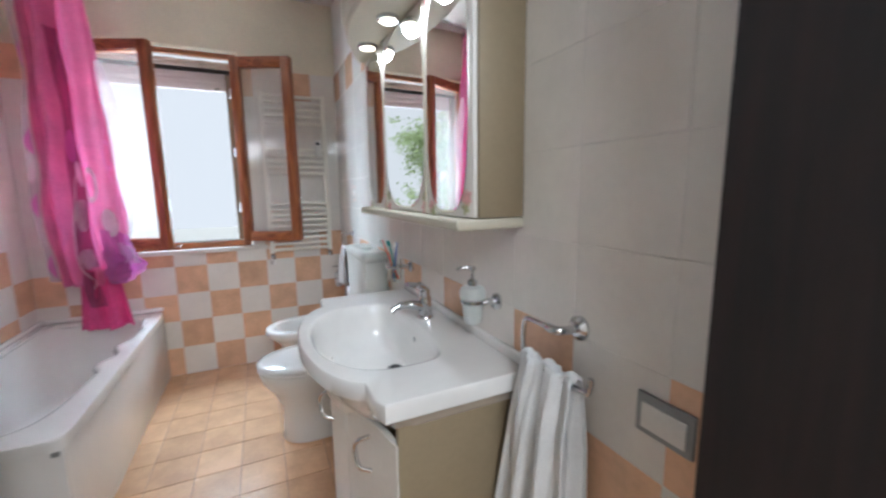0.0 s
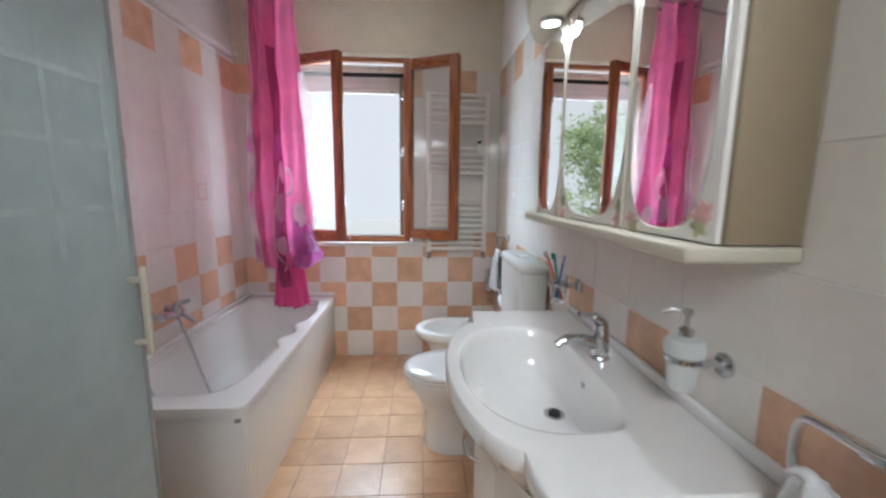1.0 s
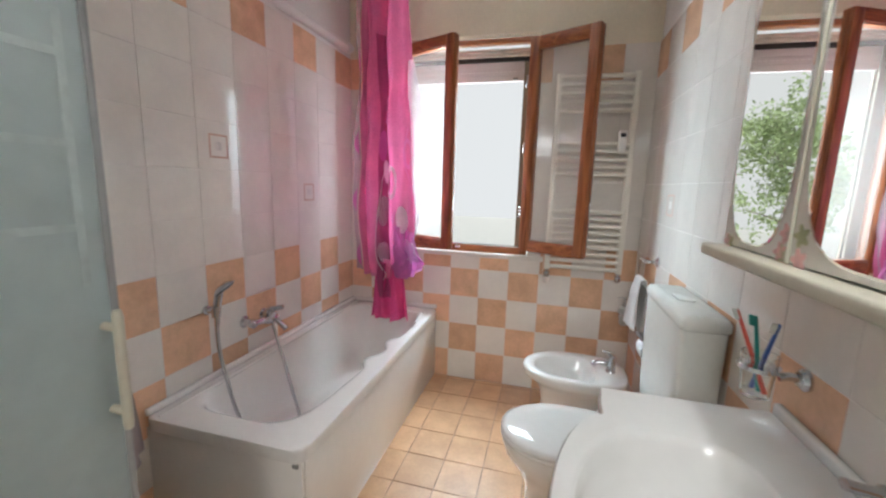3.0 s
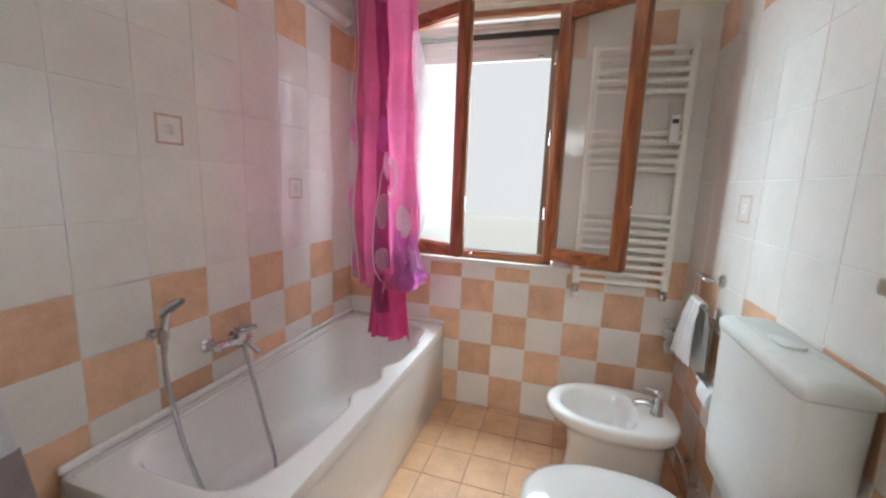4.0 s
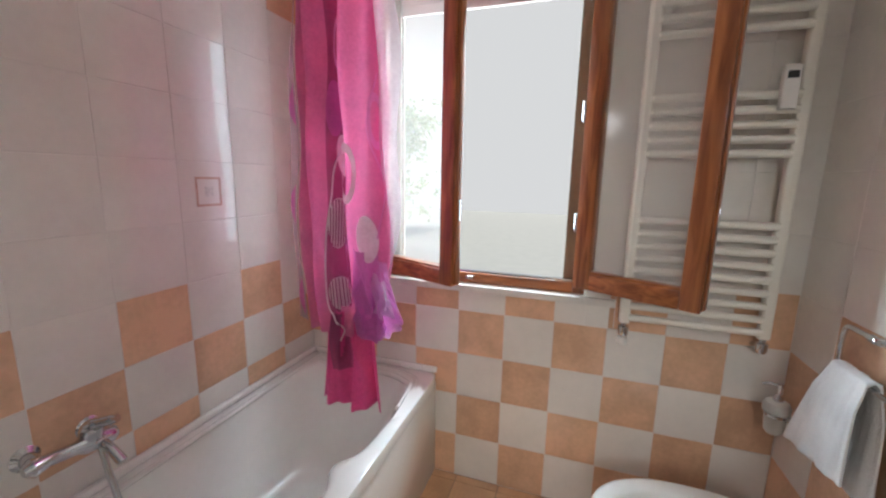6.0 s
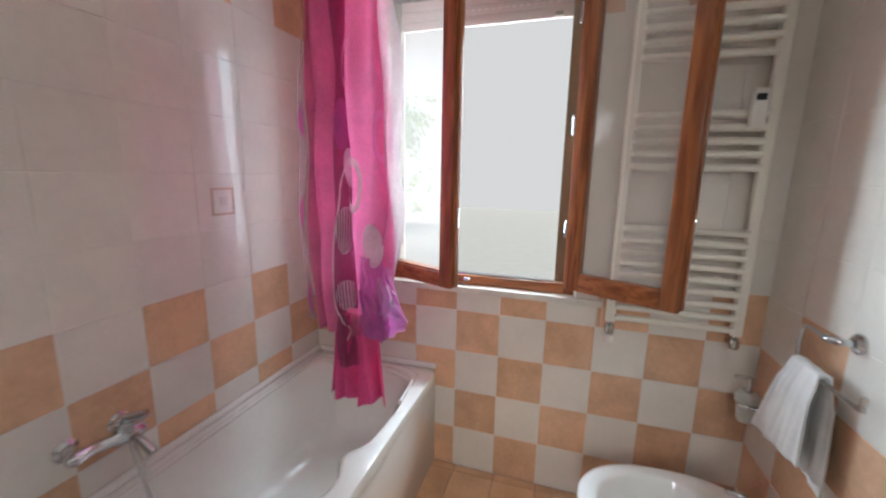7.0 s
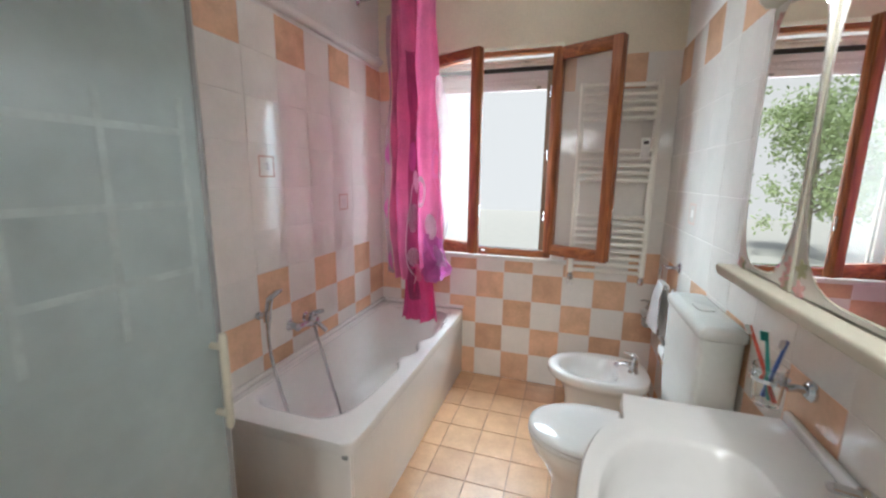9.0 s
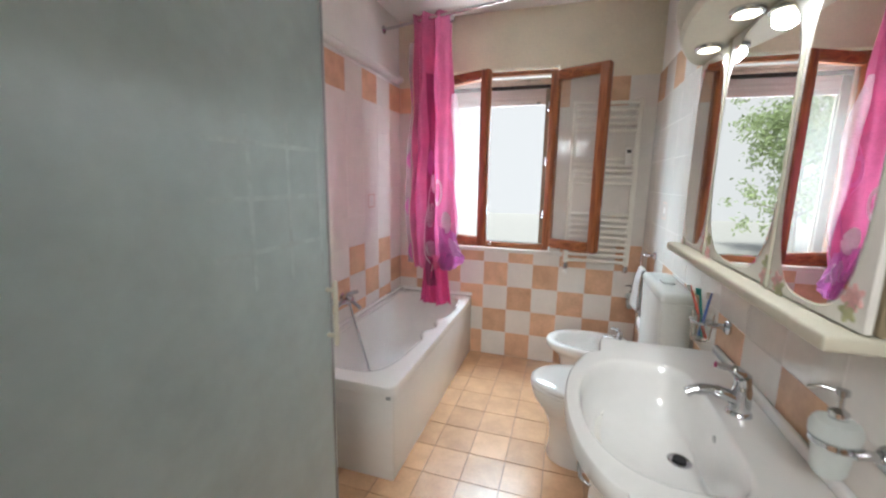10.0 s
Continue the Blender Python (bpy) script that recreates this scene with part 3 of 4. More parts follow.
# ---- vanity ----
def vanity():
    t = thing("vanity_unit", (0.35, 1.41, 0), "cream vanity cabinet with white doors and chrome pulls", "cabinet")
    y0, y1 = 0.985, 1.845
    part("side", boxed(0.19, RX - 0.012, y0, y0 + 0.018, 0.06, 0.812, bev=0.002), BEIGE, t, "beige side panel")
    part("side", boxed(0.2, RX - 0.012, y1 - 0.018, y1, 0.06, 0.812, bev=0.002), BEIGE, t, "beige side panel")
    part("bottom", boxed(0.2, RX - 0.012, y0 + 0.018, y1 - 0.018, 0.06, 0.078), CREAM, t)
    part("back", boxed(RX - 0.02, RX - 0.012, y0 + 0.018, y1 - 0.018, 0.078, 0.812), CREAM, t)
    part("plinth", boxed(0.25, RX - 0.012, y0 + 0.02, y1 - 0.02, 0.0, 0.06), GREY, t)
    yy = [y0 + 0.002, y0 + 0.287, y0 + 0.573, y1 - 0.002]

    def front(y):
        return 0.182 - 0.075 * max(0.0, math.cos((y - 1.415) / 0.43 * math.pi / 2)) ** 1.5

    for k in range(3):
        a, b = yy[k] + 0.003, yy[k + 1] - 0.003
        rings = []
        for j in range(9):
            y = a + (b - a) * j / 8
            f = front(y)
            e = 0.004 if j in (0, 8) else 0.0
            rings.append([(f + e, y, 0.09), (f + e, y, 0.735), (f + 0.018, y, 0.735), (f + 0.018, y, 0.09)])
        d = part("door", loft(B(), rings), WHITE_LAC, t, "bowed white lacquered door")
        m = (a + b) / 2
        f = front(m) - 0.002
        bm = tube(B(), smooth_path([(f, m - 0.02, 0.70), (f - 0.028, m - 0.012, 0.69), (f - 0.034, m + 0.01, 0.655), (f - 0.028, m - 0.008, 0.615), (f, m - 0.018, 0.60)], 6), 0.006, 10)
        part("handle", bm, CHROME, d, "curved chrome pull")
    w = thing("washbasin", (0.3, 1.41, 0.82), "white ceramic washbasin top with a bowed front", "sink")
    Y0, Y1, top, th = 0.945, 1.885, 0.87, 0.05
    n = 120

    def outline(off, z):
        """Slab outline, counter-clockwise by angle about the bowl."""
        out = []
        for k in range(n):
            a = 2 * math.pi * k / n
            c, s = math.cos(a), math.sin(a)
            lo, hi = 0.0, 1.2
            for _ in range(26):
                r = (lo + hi) / 2
                x, y = 0.25 + r * c, 1.41 + r * s
                bulge = 0.12 * max(0.0, 1 - ((y - 1.41) / 0.345) ** 2) ** 0.6 if abs(y - 1.41) < 0.345 else 0.0
                inside = (0.137 - bulge + off) < x < RX - 0.006 - off * 0.2 and Y0 + off < y < Y1 - off
                lo, hi = (r, hi) if inside else (lo, r)
            out.append((0.25 + lo * c, 1.41 + lo * s, z))
        return out

    def bowl(k, z, dx=0.0):
        out = []
        for i in range(n):
            a = 2 * math.pi * i / n
            c, s = math.cos(a), math.sin(a)
            ax, p = (0.196, 2.2) if c < 0 else (0.148, 4.5)
            x = math.copysign(abs(c) ** (2 / p), c) * ax * k
            y = math.copysign(abs(s) ** (2 / p), s) * 0.295 * k
            out.append((0.25 + x + dx, 1.41 + y + dx * 0.5, z))
        return out

    rings = [bowl(0.5, top - 0.19, 0.05), bowl(0.88, top - 0.176, 0.012), outline(0.075, top - 0.128), outline(0.03, top - th - 0.03), outline(0.008, top - th), outline(0.0, top - th + 0.006), outline(0.0, top - 0.006), outline(0.005, top),
             bowl(1.04, top), bowl(1.0, top - 0.003), bowl(0.98, top - 0.010), bowl(0.95, top - 0.04), bowl(0.91, top - 0.09, 0.003), bowl(0.84, top - 0.13, 0.010),
             bowl(0.68, top - 0.158, 0.03), bowl(0.42, top - 0.171, 0.065), bowl(0.22, top - 0.1745, 0.085), bowl(0.08, top - 0.1755, 0.09)]
    part("basin", loft(B(), rings, True, True), CERAMIC, w, angle=50)
    part("backsplash", boxed(RX - 0.03, RX - 0.011, Y0 + 0.005, Y1 - 0.005, top - 0.002, top + 0.028, bev=0.007, seg=3), CERAMIC, w)
    part("drain", lathe(B(), [(0.0, 0.0), (0.027, 0.0), (0.031, 0.003), (0.026, 0.006), (0.018, 0.004), (0.0, 0.004)], (0.335, 1.455, top - 0.1745), seg=28), CHROME, w, "chrome drain ring")
    part("plug", lathe(B(), [(0.0, 0.0), (0.017, 0.0), (0.017, 0.004), (0.0, 0.005)], (0.335, 1.455, top - 0.1695), seg=20), BLACK, w)
    part("overflow", lathe(B(), [(0.0, -0.002), (0.009, -0.002), (0.010, 0.002), (0.0, 0.002)], (0.389, 1.40, top - 0.055), "x", 16), GREY, w)
    p = thing("basin_tap", (0.455, 1.455, 0.87), "chrome single lever basin tap", "tap")
    part("body", lathe(B(), [(0.0, 0.0), (0.03, 0.0), (0.028, 0.008), (0.024, 0.012), (0.023, 0.07), (0.021, 0.08), (0.0, 0.082)], (0.455, 1.455, 0.868), seg=24), CHROME, p)
    part("spout", tube(B(), smooth_path([(0.452, 1.455, 0.905), (0.40, 1.45, 0.925), (0.35, 1.445, 0.925), (0.325, 1.443, 0.912)], 6), [0.017] * 7 + [0.014] * 6 + [0.012] * 6, 14), CHROME, p)
    part("lever", tube(B(), smooth_path([(0.455, 1.455, 0.945), (0.452, 1.455, 0.972), (0.43, 1.452, 0.99), (0.385, 1.447, 1.0)], 6), [0.02] * 7 + [0.014] * 6 + [0.008] * 6, 14), CHROME, p)


vanity()


# ---- mirror cabinet ----
def mirror_cabinet():
    y0, y1, z0, z1, f = 0.995, 1.93, 1.235, 1.86, 0.392
    t = thing("mirror_cabinet", (RX, 1.46, z0), "cream mirror cabinet with three oval mirror doors and a lamp canopy", "cabinet")
    part("body", boxed(f + 0.02, RX - 0.011, y0, y1, z0 + 0.02, z1, bev=0.003), BEIGE, t, "beige carcass")
    part("bottom_shelf", boxed(f - 0.042, RX - 0.011, y0 - 0.004, y1 + 0.01, z0 - 0.008, z0 + 0.018, bev=0.006, seg=3), CREAM, t, "cream shelf under the doors")
    edges = (y0, 1.268, 1.662, y1)
    rng = random.Random(3)
    for k in range(3):
        a, b = edges[k] + 0.003, edges[k + 1] - 0.003
        ajar = pose(f, (a + b) / 2, 0) @ pose(0, 0, 0, 0, 0, (1.3, 1.1, 0.5)[k]) @ pose(-f, -(a + b) / 2, 0)
        d = part("door", turned(boxed(f + 0.002, f + 0.014, a, b, z0 + 0.021, z1 - 0.002, bev=0.003), ajar), WHITE_LAC, t, "white door with painted roses round an oval mirror")
        m, hw = (a + b) / 2, (b - a) / 2 - (0.012 if k == 1 else 0.018)
        zc, hh = (z0 + z1) / 2 + 0.012, (z1 - z0) / 2 - 0.02
        rg = []
        for x, g in ((f + 0.0022, 1.0), (f - 0.001, 1.0), (f - 0.002, 0.985)):
            rg.append([(x, q[0], q[1]) for q in sring(m, zc, 0, hw * g, hh * g, 3.3, 64)])
        part("mirror", turned(loft(B(), rg), ajar), MIRROR, d, "oval mirror", smooth=False)
        for c in range(7):
            side = 1 if c % 2 else -1
            yy = m + side * hw * rng.uniform(0.8, 1.0)
            zz = zc + (-1 if c < 5 else 1) * hh * rng.uniform(0.86, 1.03)
            bm = loft(B(), [[(x, yy + r * (1 + 0.3 * math.cos(5 * q)) * math.cos(q), zz + r * (1 + 0.3 * math.cos(5 * q)) * math.sin(q)) for q in [2 * math.pi * e / 30 for e in range(30)]]
                            for x, r in ((f + 0.0021, 0.016), (f + 0.0010, 0.016), (f + 0.0006, 0.012))])
            part("rose", turned(bm, ajar), FLORAL if c % 3 else GREENISH, d, smooth=False)
    for y in edges[1:3]:
        part("divider", lathe(B(), [(0.0025, 0), (0.005, 0.01), (0.003, 0.03), (0.003, 0.3), (0.0035, z1 - z0 - 0.06), (0.006, z1 - z0 - 0.03), (0.004, z1 - z0 - 0.02)], (f - 0.003, y, z0 + 0.02), seg=12), CREAM, t)
    # canopy: bowed board with lamps underneath
    n = 24

    def ring(z, grow):
        pts = [(RX - 0.011, y0 - 0.002, z), (RX - 0.011, y1 + 0.002, z)]
        for k in range(n + 1):
            u = k / n
            y = y1 + 0.002 - u * (y1 - y0 + 0.004)
            pts.append((f - 0.015 - (0.14 + grow) * math.sin(math.pi * u) ** 0.75, y, z))
        return pts

    part("canopy", loft(B(), [ring(z1 + 0.002, -0.012), ring(z1 + 0.012, 0.0), ring(z1 + 0.05, 0.004), ring(z1 + 0.062, 0.016), ring(z1 + 0.075, 0.014), ring(z1 + 0.08, 0.0)]), CREAM, t, "cream bowed canopy")
    for y in (1.2, 1.46, 1.72):
        s = part("spotlight", lathe(B(), [(0.0, 0.0), (0.034, 0.0), (0.036, 0.003), (0.036, 0.012), (0.0, 0.012)], (0.352, y, z1 - 0.010), seg=24), CHROME, t)
        part("bulb", lathe(B(), [(0.0, -0.003), (0.02, -0.002), (0.027, 0.0), (0.0, 0.001)], (0.352, y, z1 - 0.0112), seg=20), BULB, s)
        lamp("cabinet_lamp", "SPOT", look((0.352, y, z1 - 0.02), (0.352, y, 0)), 3.4, (1.0, 0.97, 0.93), 0.028).data.spot_size = radians(165)


mirror_cabinet()


# ---- toilet, bidet ----
def pan_ring(cx, cy, z, a0, a1, b, n=48):
    """Egg ring: a0 towards the room (-x), a1 towards the wall."""
    out = []
    for i in range(n):
        t = 2 * math.pi * i / n
        c, s = math.cos(t), math.sin(t)
        a, p = (a0, 2.1) if c < 0 else (a1, 3.0)
        out.append((cx + math.copysign(abs(c) ** (2 / p), c) * a, cy + math.copysign(abs(s) ** (2 / p), s) * b, z))
    return out


def toilet():
    cy, cx = 2.345, 0.12
    t = thing("toilet", (cx, cy, 0), "white ceramic toilet with a closed lid", "toilet")
    R = lambda z, a0, a1, b: pan_ring(cx, cy, z, a0, a1, b)
    part("pan", loft(B(), [R(0.0, 0.15, 0.22, 0.115), R(0.012, 0.155, 0.225, 0.12), R(0.10, 0.145, 0.22, 0.105), R(0.2, 0.15, 0.22, 0.11), R(0.28, 0.19, 0.22, 0.145), R(0.34, 0.235, 0.22, 0.175), R(0.385, 0.25, 0.22, 0.185), R(0.398, 0.247, 0.218, 0.182)]), CERAMIC, t, angle=60)
    part("seat", loft(B(), [R(0.40, 0.247, 0.225, 0.182), R(0.404, 0.256, 0.23, 0.19), R(0.414, 0.257, 0.23, 0.191), R(0.419, 0.25, 0.228, 0.186)]), CERAMIC, t, angle=60)
    part("lid", loft(B(), [R(0.421, 0.25, 0.232, 0.186), R(0.425, 0.257, 0.234, 0.191), R(0.436, 0.255, 0.234, 0.19), R(0.446, 0.235, 0.225, 0.172), R(0.45, 0.16, 0.18, 0.11)]), CERAMIC, t, angle=60)
    for s in (-0.07, 0.07):
        part("hinge", lathe(B(), [(0.0, -0.025), (0.012, -0.025), (0.012, 0.025), (0.0, 0.025)], (cx + 0.245, cy + s, 0.43), "y", 12), CERAMIC, t)
    c = thing("cistern", (0.47, 2.375, 0.47), "off-white plastic toilet cistern on the tiled wall", "cistern")
    y0, y1, x0, x1 = 2.15, 2.6, 0.402, RX - 0.012

    def rr(z, g, p=14):
        return sring((x0 + x1) / 2 + 0.0, (y0 + y1) / 2, z, (x1 - x0) / 2 - g, (y1 - y0) / 2 - g, p, 56)
    part("tank", loft(B(), [rr(0.50, 0.03), rr(0.52, 0.012), rr(0.6, 0.006), rr(0.955, 0.002)]), CISTERN, c, angle=50)
    part("lid", loft(B(), [rr(0.957, 0.0), rr(0.962, -0.004), rr(0.985, -0.004), rr(0.997, 0.004), rr(1.002, 0.02)]), CISTERN, c, angle=50)
    part("flush_button", loft(B(), [sring(0.47, 2.375, 1.001, 0.03, 0.05, 4, 32), sring(0.47, 2.375, 1.008, 0.03, 0.05, 4, 32), sring(0.47, 2.375, 1.01, 0.026, 0.046, 4, 32)]), CISTERN, c)
    part("flush_pipe", tube(B(), smooth_path([(0.48, 2.36, 0.51), (0.48, 2.355, 0.42), (0.46, 2.35, 0.36), (0.33, 2.345, 0.33)], 6), 0.022, 14), CISTERN, c)


toilet()


def bidet():
    cy, cx = 3.02, 0.2
    t = thing("bidet", (cx, cy, 0), "white ceramic bidet beside the tiled wall", "bidet")
    R = lambda z, a0, a1, b: pan_ring(cx, cy, z, a0, a1, b)
    part("bowl", loft(B(), [R(0.0, 0.20, 0.22, 0.12), R(0.012, 0.205, 0.225, 0.125), R(0.1, 0.185, 0.22, 0.11), R(0.2, 0.18, 0.22, 0.112), R(0.28, 0.2, 0.225, 0.13), R(0.325, 0.24, 0.235, 0.165), R(0.35, 0.276, 0.25, 0.192), R(0.365, 0.287, 0.255, 0.2), R(0.388, 0.288, 0.255, 0.2), R(0.4, 0.283, 0.255, 0.198), R(0.404, 0.27, 0.25, 0.19),
                            R(0.402, 0.235, 0.10, 0.158), R(0.392, 0.222, 0.09, 0.148), R(0.35, 0.20, 0.08, 0.135), R(0.3, 0.16, 0.06, 0.11), R(0.27, 0.09, 0.03, 0.06), R(0.265, 0.03, 0.01, 0.02)]), CERAMIC, t, angle=60)
    part("drain", lathe(B(), [(0.0, 0.0), (0.022, 0.0), (0.024, 0.003), (0.0, 0.004)], (cx - 0.01, cy, 0.267), seg=20), CHROME, t)
    p = thing("bidet_tap", (0.375, cy, 0.40), "chrome single lever bidet tap", "tap")
    part("body", lathe(B(), [(0.0, 0.0), (0.027, 0.0), (0.025, 0.008), (0.022, 0.012), (0.021, 0.06), (0.0, 0.066)], (0.375, cy, 0.401), seg=22), CHROME, p)
    part("spout", tube(B(), smooth_path([(0.37, cy, 0.435), (0.33, cy, 0.45), (0.295, cy, 0.445), (0.28, cy, 0.43)], 5), [0.014] * 6 + [0.012] * 10, 12), CHROME, p)
    part("lever", tube(B(), smooth_path([(0.375, cy, 0.46), (0.378, cy, 0.49), (0.36, cy, 0.508), (0.32, cy, 0.515)], 5), [0.018] * 6 + [0.012] * 5 + [0.007] * 5, 12), CHROME, p)
    for s in (-0.05, 0.05):
        q = thing("supply_valve", (RX - 0.012, cy + s * 1.6, 0.16), "chrome corner valve with a flexible hose", "valve")
        part("valve", lathe(B(), [(0.0, -0.05), (0.012, -0.05), (0.013, -0.01), (0.026, -0.004), (0.026, 0.0), (0.0, 0.0)], (RX - 0.009, cy + s * 1.6, 0.16), "x", 16), CHROME, q)
        part("hose", tube(B(), smooth_path([(RX - 0.05, cy + s * 1.6, 0.165), (RX - 0.07, cy + s * 1.5, 0.24), (RX - 0.1, cy + s, 0.30), (0.40, cy + s * 0.4, 0.36)], 6), 0.006, 8), CHROME, q)


bidet()


# ---- towel radiator ----
def radiator():
    x0, x1, y = 0.006, 0.428, BY - 0.075
    t = thing("towel_radiator", (0.217, y, 0.86), "cream enamelled ladder towel radiator on the wall", "radiator")
    for x in (x0, x1):
        part("post", boxed(x - 0.018, x + 0.018, y - 0.016, y + 0.016, 0.862, 2.04, bev=0.008, seg=3), RAD, t)
    zs = [2.015 - 0.0475 * k for k in range(5)] + [1.635 - 0.0435 * k for k in range(5)] + [1.238 - 0.0437 * k for k in range(9)]
    for z in zs:
        part("bar", tube(B(), [(x0 + 0.012, y - 0.016, z), (x1 - 0.012, y - 0.016, z)], 0.0125, 12), RAD, t)
    for x in (x0 + 0.05, x1 - 0.06):
        for z in (1.05, 1.93):
            part("bracket", lathe(B(), [(0.0, 0.0), (0.012, 0.0), (0.012, 0.06), (0.02, 0.062), (0.02, 0.068), (0.0, 0.068)], (x, y, z), "y", 14), RAD, t)
    for x in (x0, x1):
        v = part("valve", lathe(B(), [(0.0, -0.05), (0.014, -0.05), (0.018, -0.04), (0.018, -0.015), (0.01, -0.012), (0.01, 0.0), (0.0, 0.0)], (x, y, 0.864), "z", 16), CHROME, t)
        part("valve_pipe", tube(B(), smooth_path([(x, y, 0.825), (x, y + 0.03, 0.822), (x, BY - 0.01, 0.82)], 5), 0.008, 10), CHROME, v)
    part("valve_knob", lathe(B(), [(0.0, -0.085), (0.014, -0.085), (0.018, -0.08), (0.018, -0.055), (0.0, -0.052)], (x0, y, 0.864), "z", 16), WHITE_LAC, t)
    th = part("cost_meter", boxed(x1 - 0.075, x1 - 0.032, y - 0.05, y - 0.026, 1.585, 1.71, bev=0.006, seg=3), WHITE_LAC, t, "white heat meter box")
    part("display", boxed(x1 - 0.067, x1 - 0.04, y - 0.0525, y - 0.049, 1.672, 1.692), BLACK, th)


radiator()


# ---- shower enclosure and robe ----
def shower():
    gx, gy0, gy1 = -0.70, FY + 0.03, 1.325
    t = thing("shower_enclosure", (gx, gy1, 0), "frosted grey-green glass shower enclosure with a cream handle", "shower")
    d = part("glass_door", boxed(gx - 0.004, gx + 0.004, gy0 + 0.02, gy1, 0.13, 1.98), FROST, t, "frosted glass with etched squares", smooth=False)
    part("edge_seal", boxed(gx - 0.008, gx + 0.008, gy1, gy1 + 0.012, 0.13, 1.98, bev=0.003), GREY, d, "grey edge seal")
    for z in (1.292, 1.416, 1.54):
        part("etched_line", boxed(gx + 0.0042, gx + 0.0052, 0.92, 1.30, z - 0.006, z + 0.006), FROST_L, d, smooth=False)
    for y in (1.035, 1.165, 1.296):
        part("etched_line", boxed(gx + 0.0042, gx + 0.0050, y - 0.006, y + 0.006, 1.20, 1.60), FROST_L, d, smooth=False)
    hx = gx + 0.035
    h = part("handle", tube(B(), [(hx, gy1 - 0.012, 0.955), (hx, gy1 - 0.012, 0.965), (hx, gy1 - 0.012, 1.15), (hx, gy1 - 0.012, 1.16)], [0.006, 0.008, 0.008, 0.006], 14), CREAM, d, "cream bar handle")
    for z in (0.985, 1.13):
        part("handle_post", lathe(B(), [(0.007, 0.0), (0.007, 0.026), (0.009, 0.027), (0.009, 0.03)], (gx + 0.004, gy1 - 0.012, z), "x", 12), CREAM, h)
    part("top_rail", boxed(gx - 0.018, gx + 0.018, gy0, gy1 + 0.02, 1.982, 2.02, bev=0.004), CHROME, t)
    part("wall_profile", boxed(gx - 0.015, gx + 0.015, gy0 - 0.028, gy0 + 0.018, 0.12, 1.98, bev=0.003), CHROME, t)
    part("side_glass", boxed(LX + 0.012, gx - 0.02, gy1 + 0.002, gy1 + 0.010, 0.13, 1.98), FROST, t, smooth=False)
    part("tray", boxed(LX + 0.004, gx + 0.02, gy0 - 0.028, gy1 + 0.02, 0.0, 0.12, bev=0.012, seg=3), ACRYLIC, t, "white shower tray")
    r = thing("bathrobe", (-1.3, 1.58, 1.66), "grey-white terry bathrobe hanging from a wall hook", "bathrobe")

    def robe(u, v, grow=0.0):
        w = 0.045 + 0.12 * min(1.0, v * 1.9) ** 0.8 + 0.045 * v + grow
        a = u * 2 * math.pi
        fold = 1 + (0.13 * math.sin(a * 5 + v * 3) + 0.06 * math.sin(a * 9 - v * 4)) * min(1, v * 3)
        return (-1.285 + (0.08 + grow) * math.sin(a) * (0.4 + 0.7 * v) * fold, 1.53 + w * math.cos(a) * fold + 0.015 * math.sin(v * 7), 1.65 - 1.2 * v + 0.01 * math.sin(a * 3))
    part("cloth", sheet(B(), robe, 72, 40), ROBE, r)
    part("front_edge", sheet(B(), lambda u, v: robe(0.03 + 0.10 * u, 0.04 + 0.93 * v, 0.004), 8, 40), ROBE_D, r, "darker folded front edge")
    part("hem_band", sheet(B(), lambda u, v: robe(u, 0.80 + 0.2 * v, 0.005), 72, 8), ROBE_D, r, "darker grey lower band")
    part("collar", tube(B(), smooth_path([(-1.30, 1.49, 1.61), (-1.235, 1.53, 1.65), (-1.215, 1.575, 1.60), (-1.20, 1.60, 1.35)], 8), [0.018] + [0.026] * 22 + [0.015] * 2, 12), ROBE_D, r, "darker collar roll")
    hk = thing("robe_hook", (LX, 1.56, 1.68), "small chrome hook on the tiled wall", "hook")
    part("hook", tube(B(), smooth_path([(LX + 0.008, 1.56, 1.67), (LX + 0.06, 1.56, 1.665), (LX + 0.09, 1.56, 1.69)], 6), 0.008, 10), CHROME, hk)


shower()


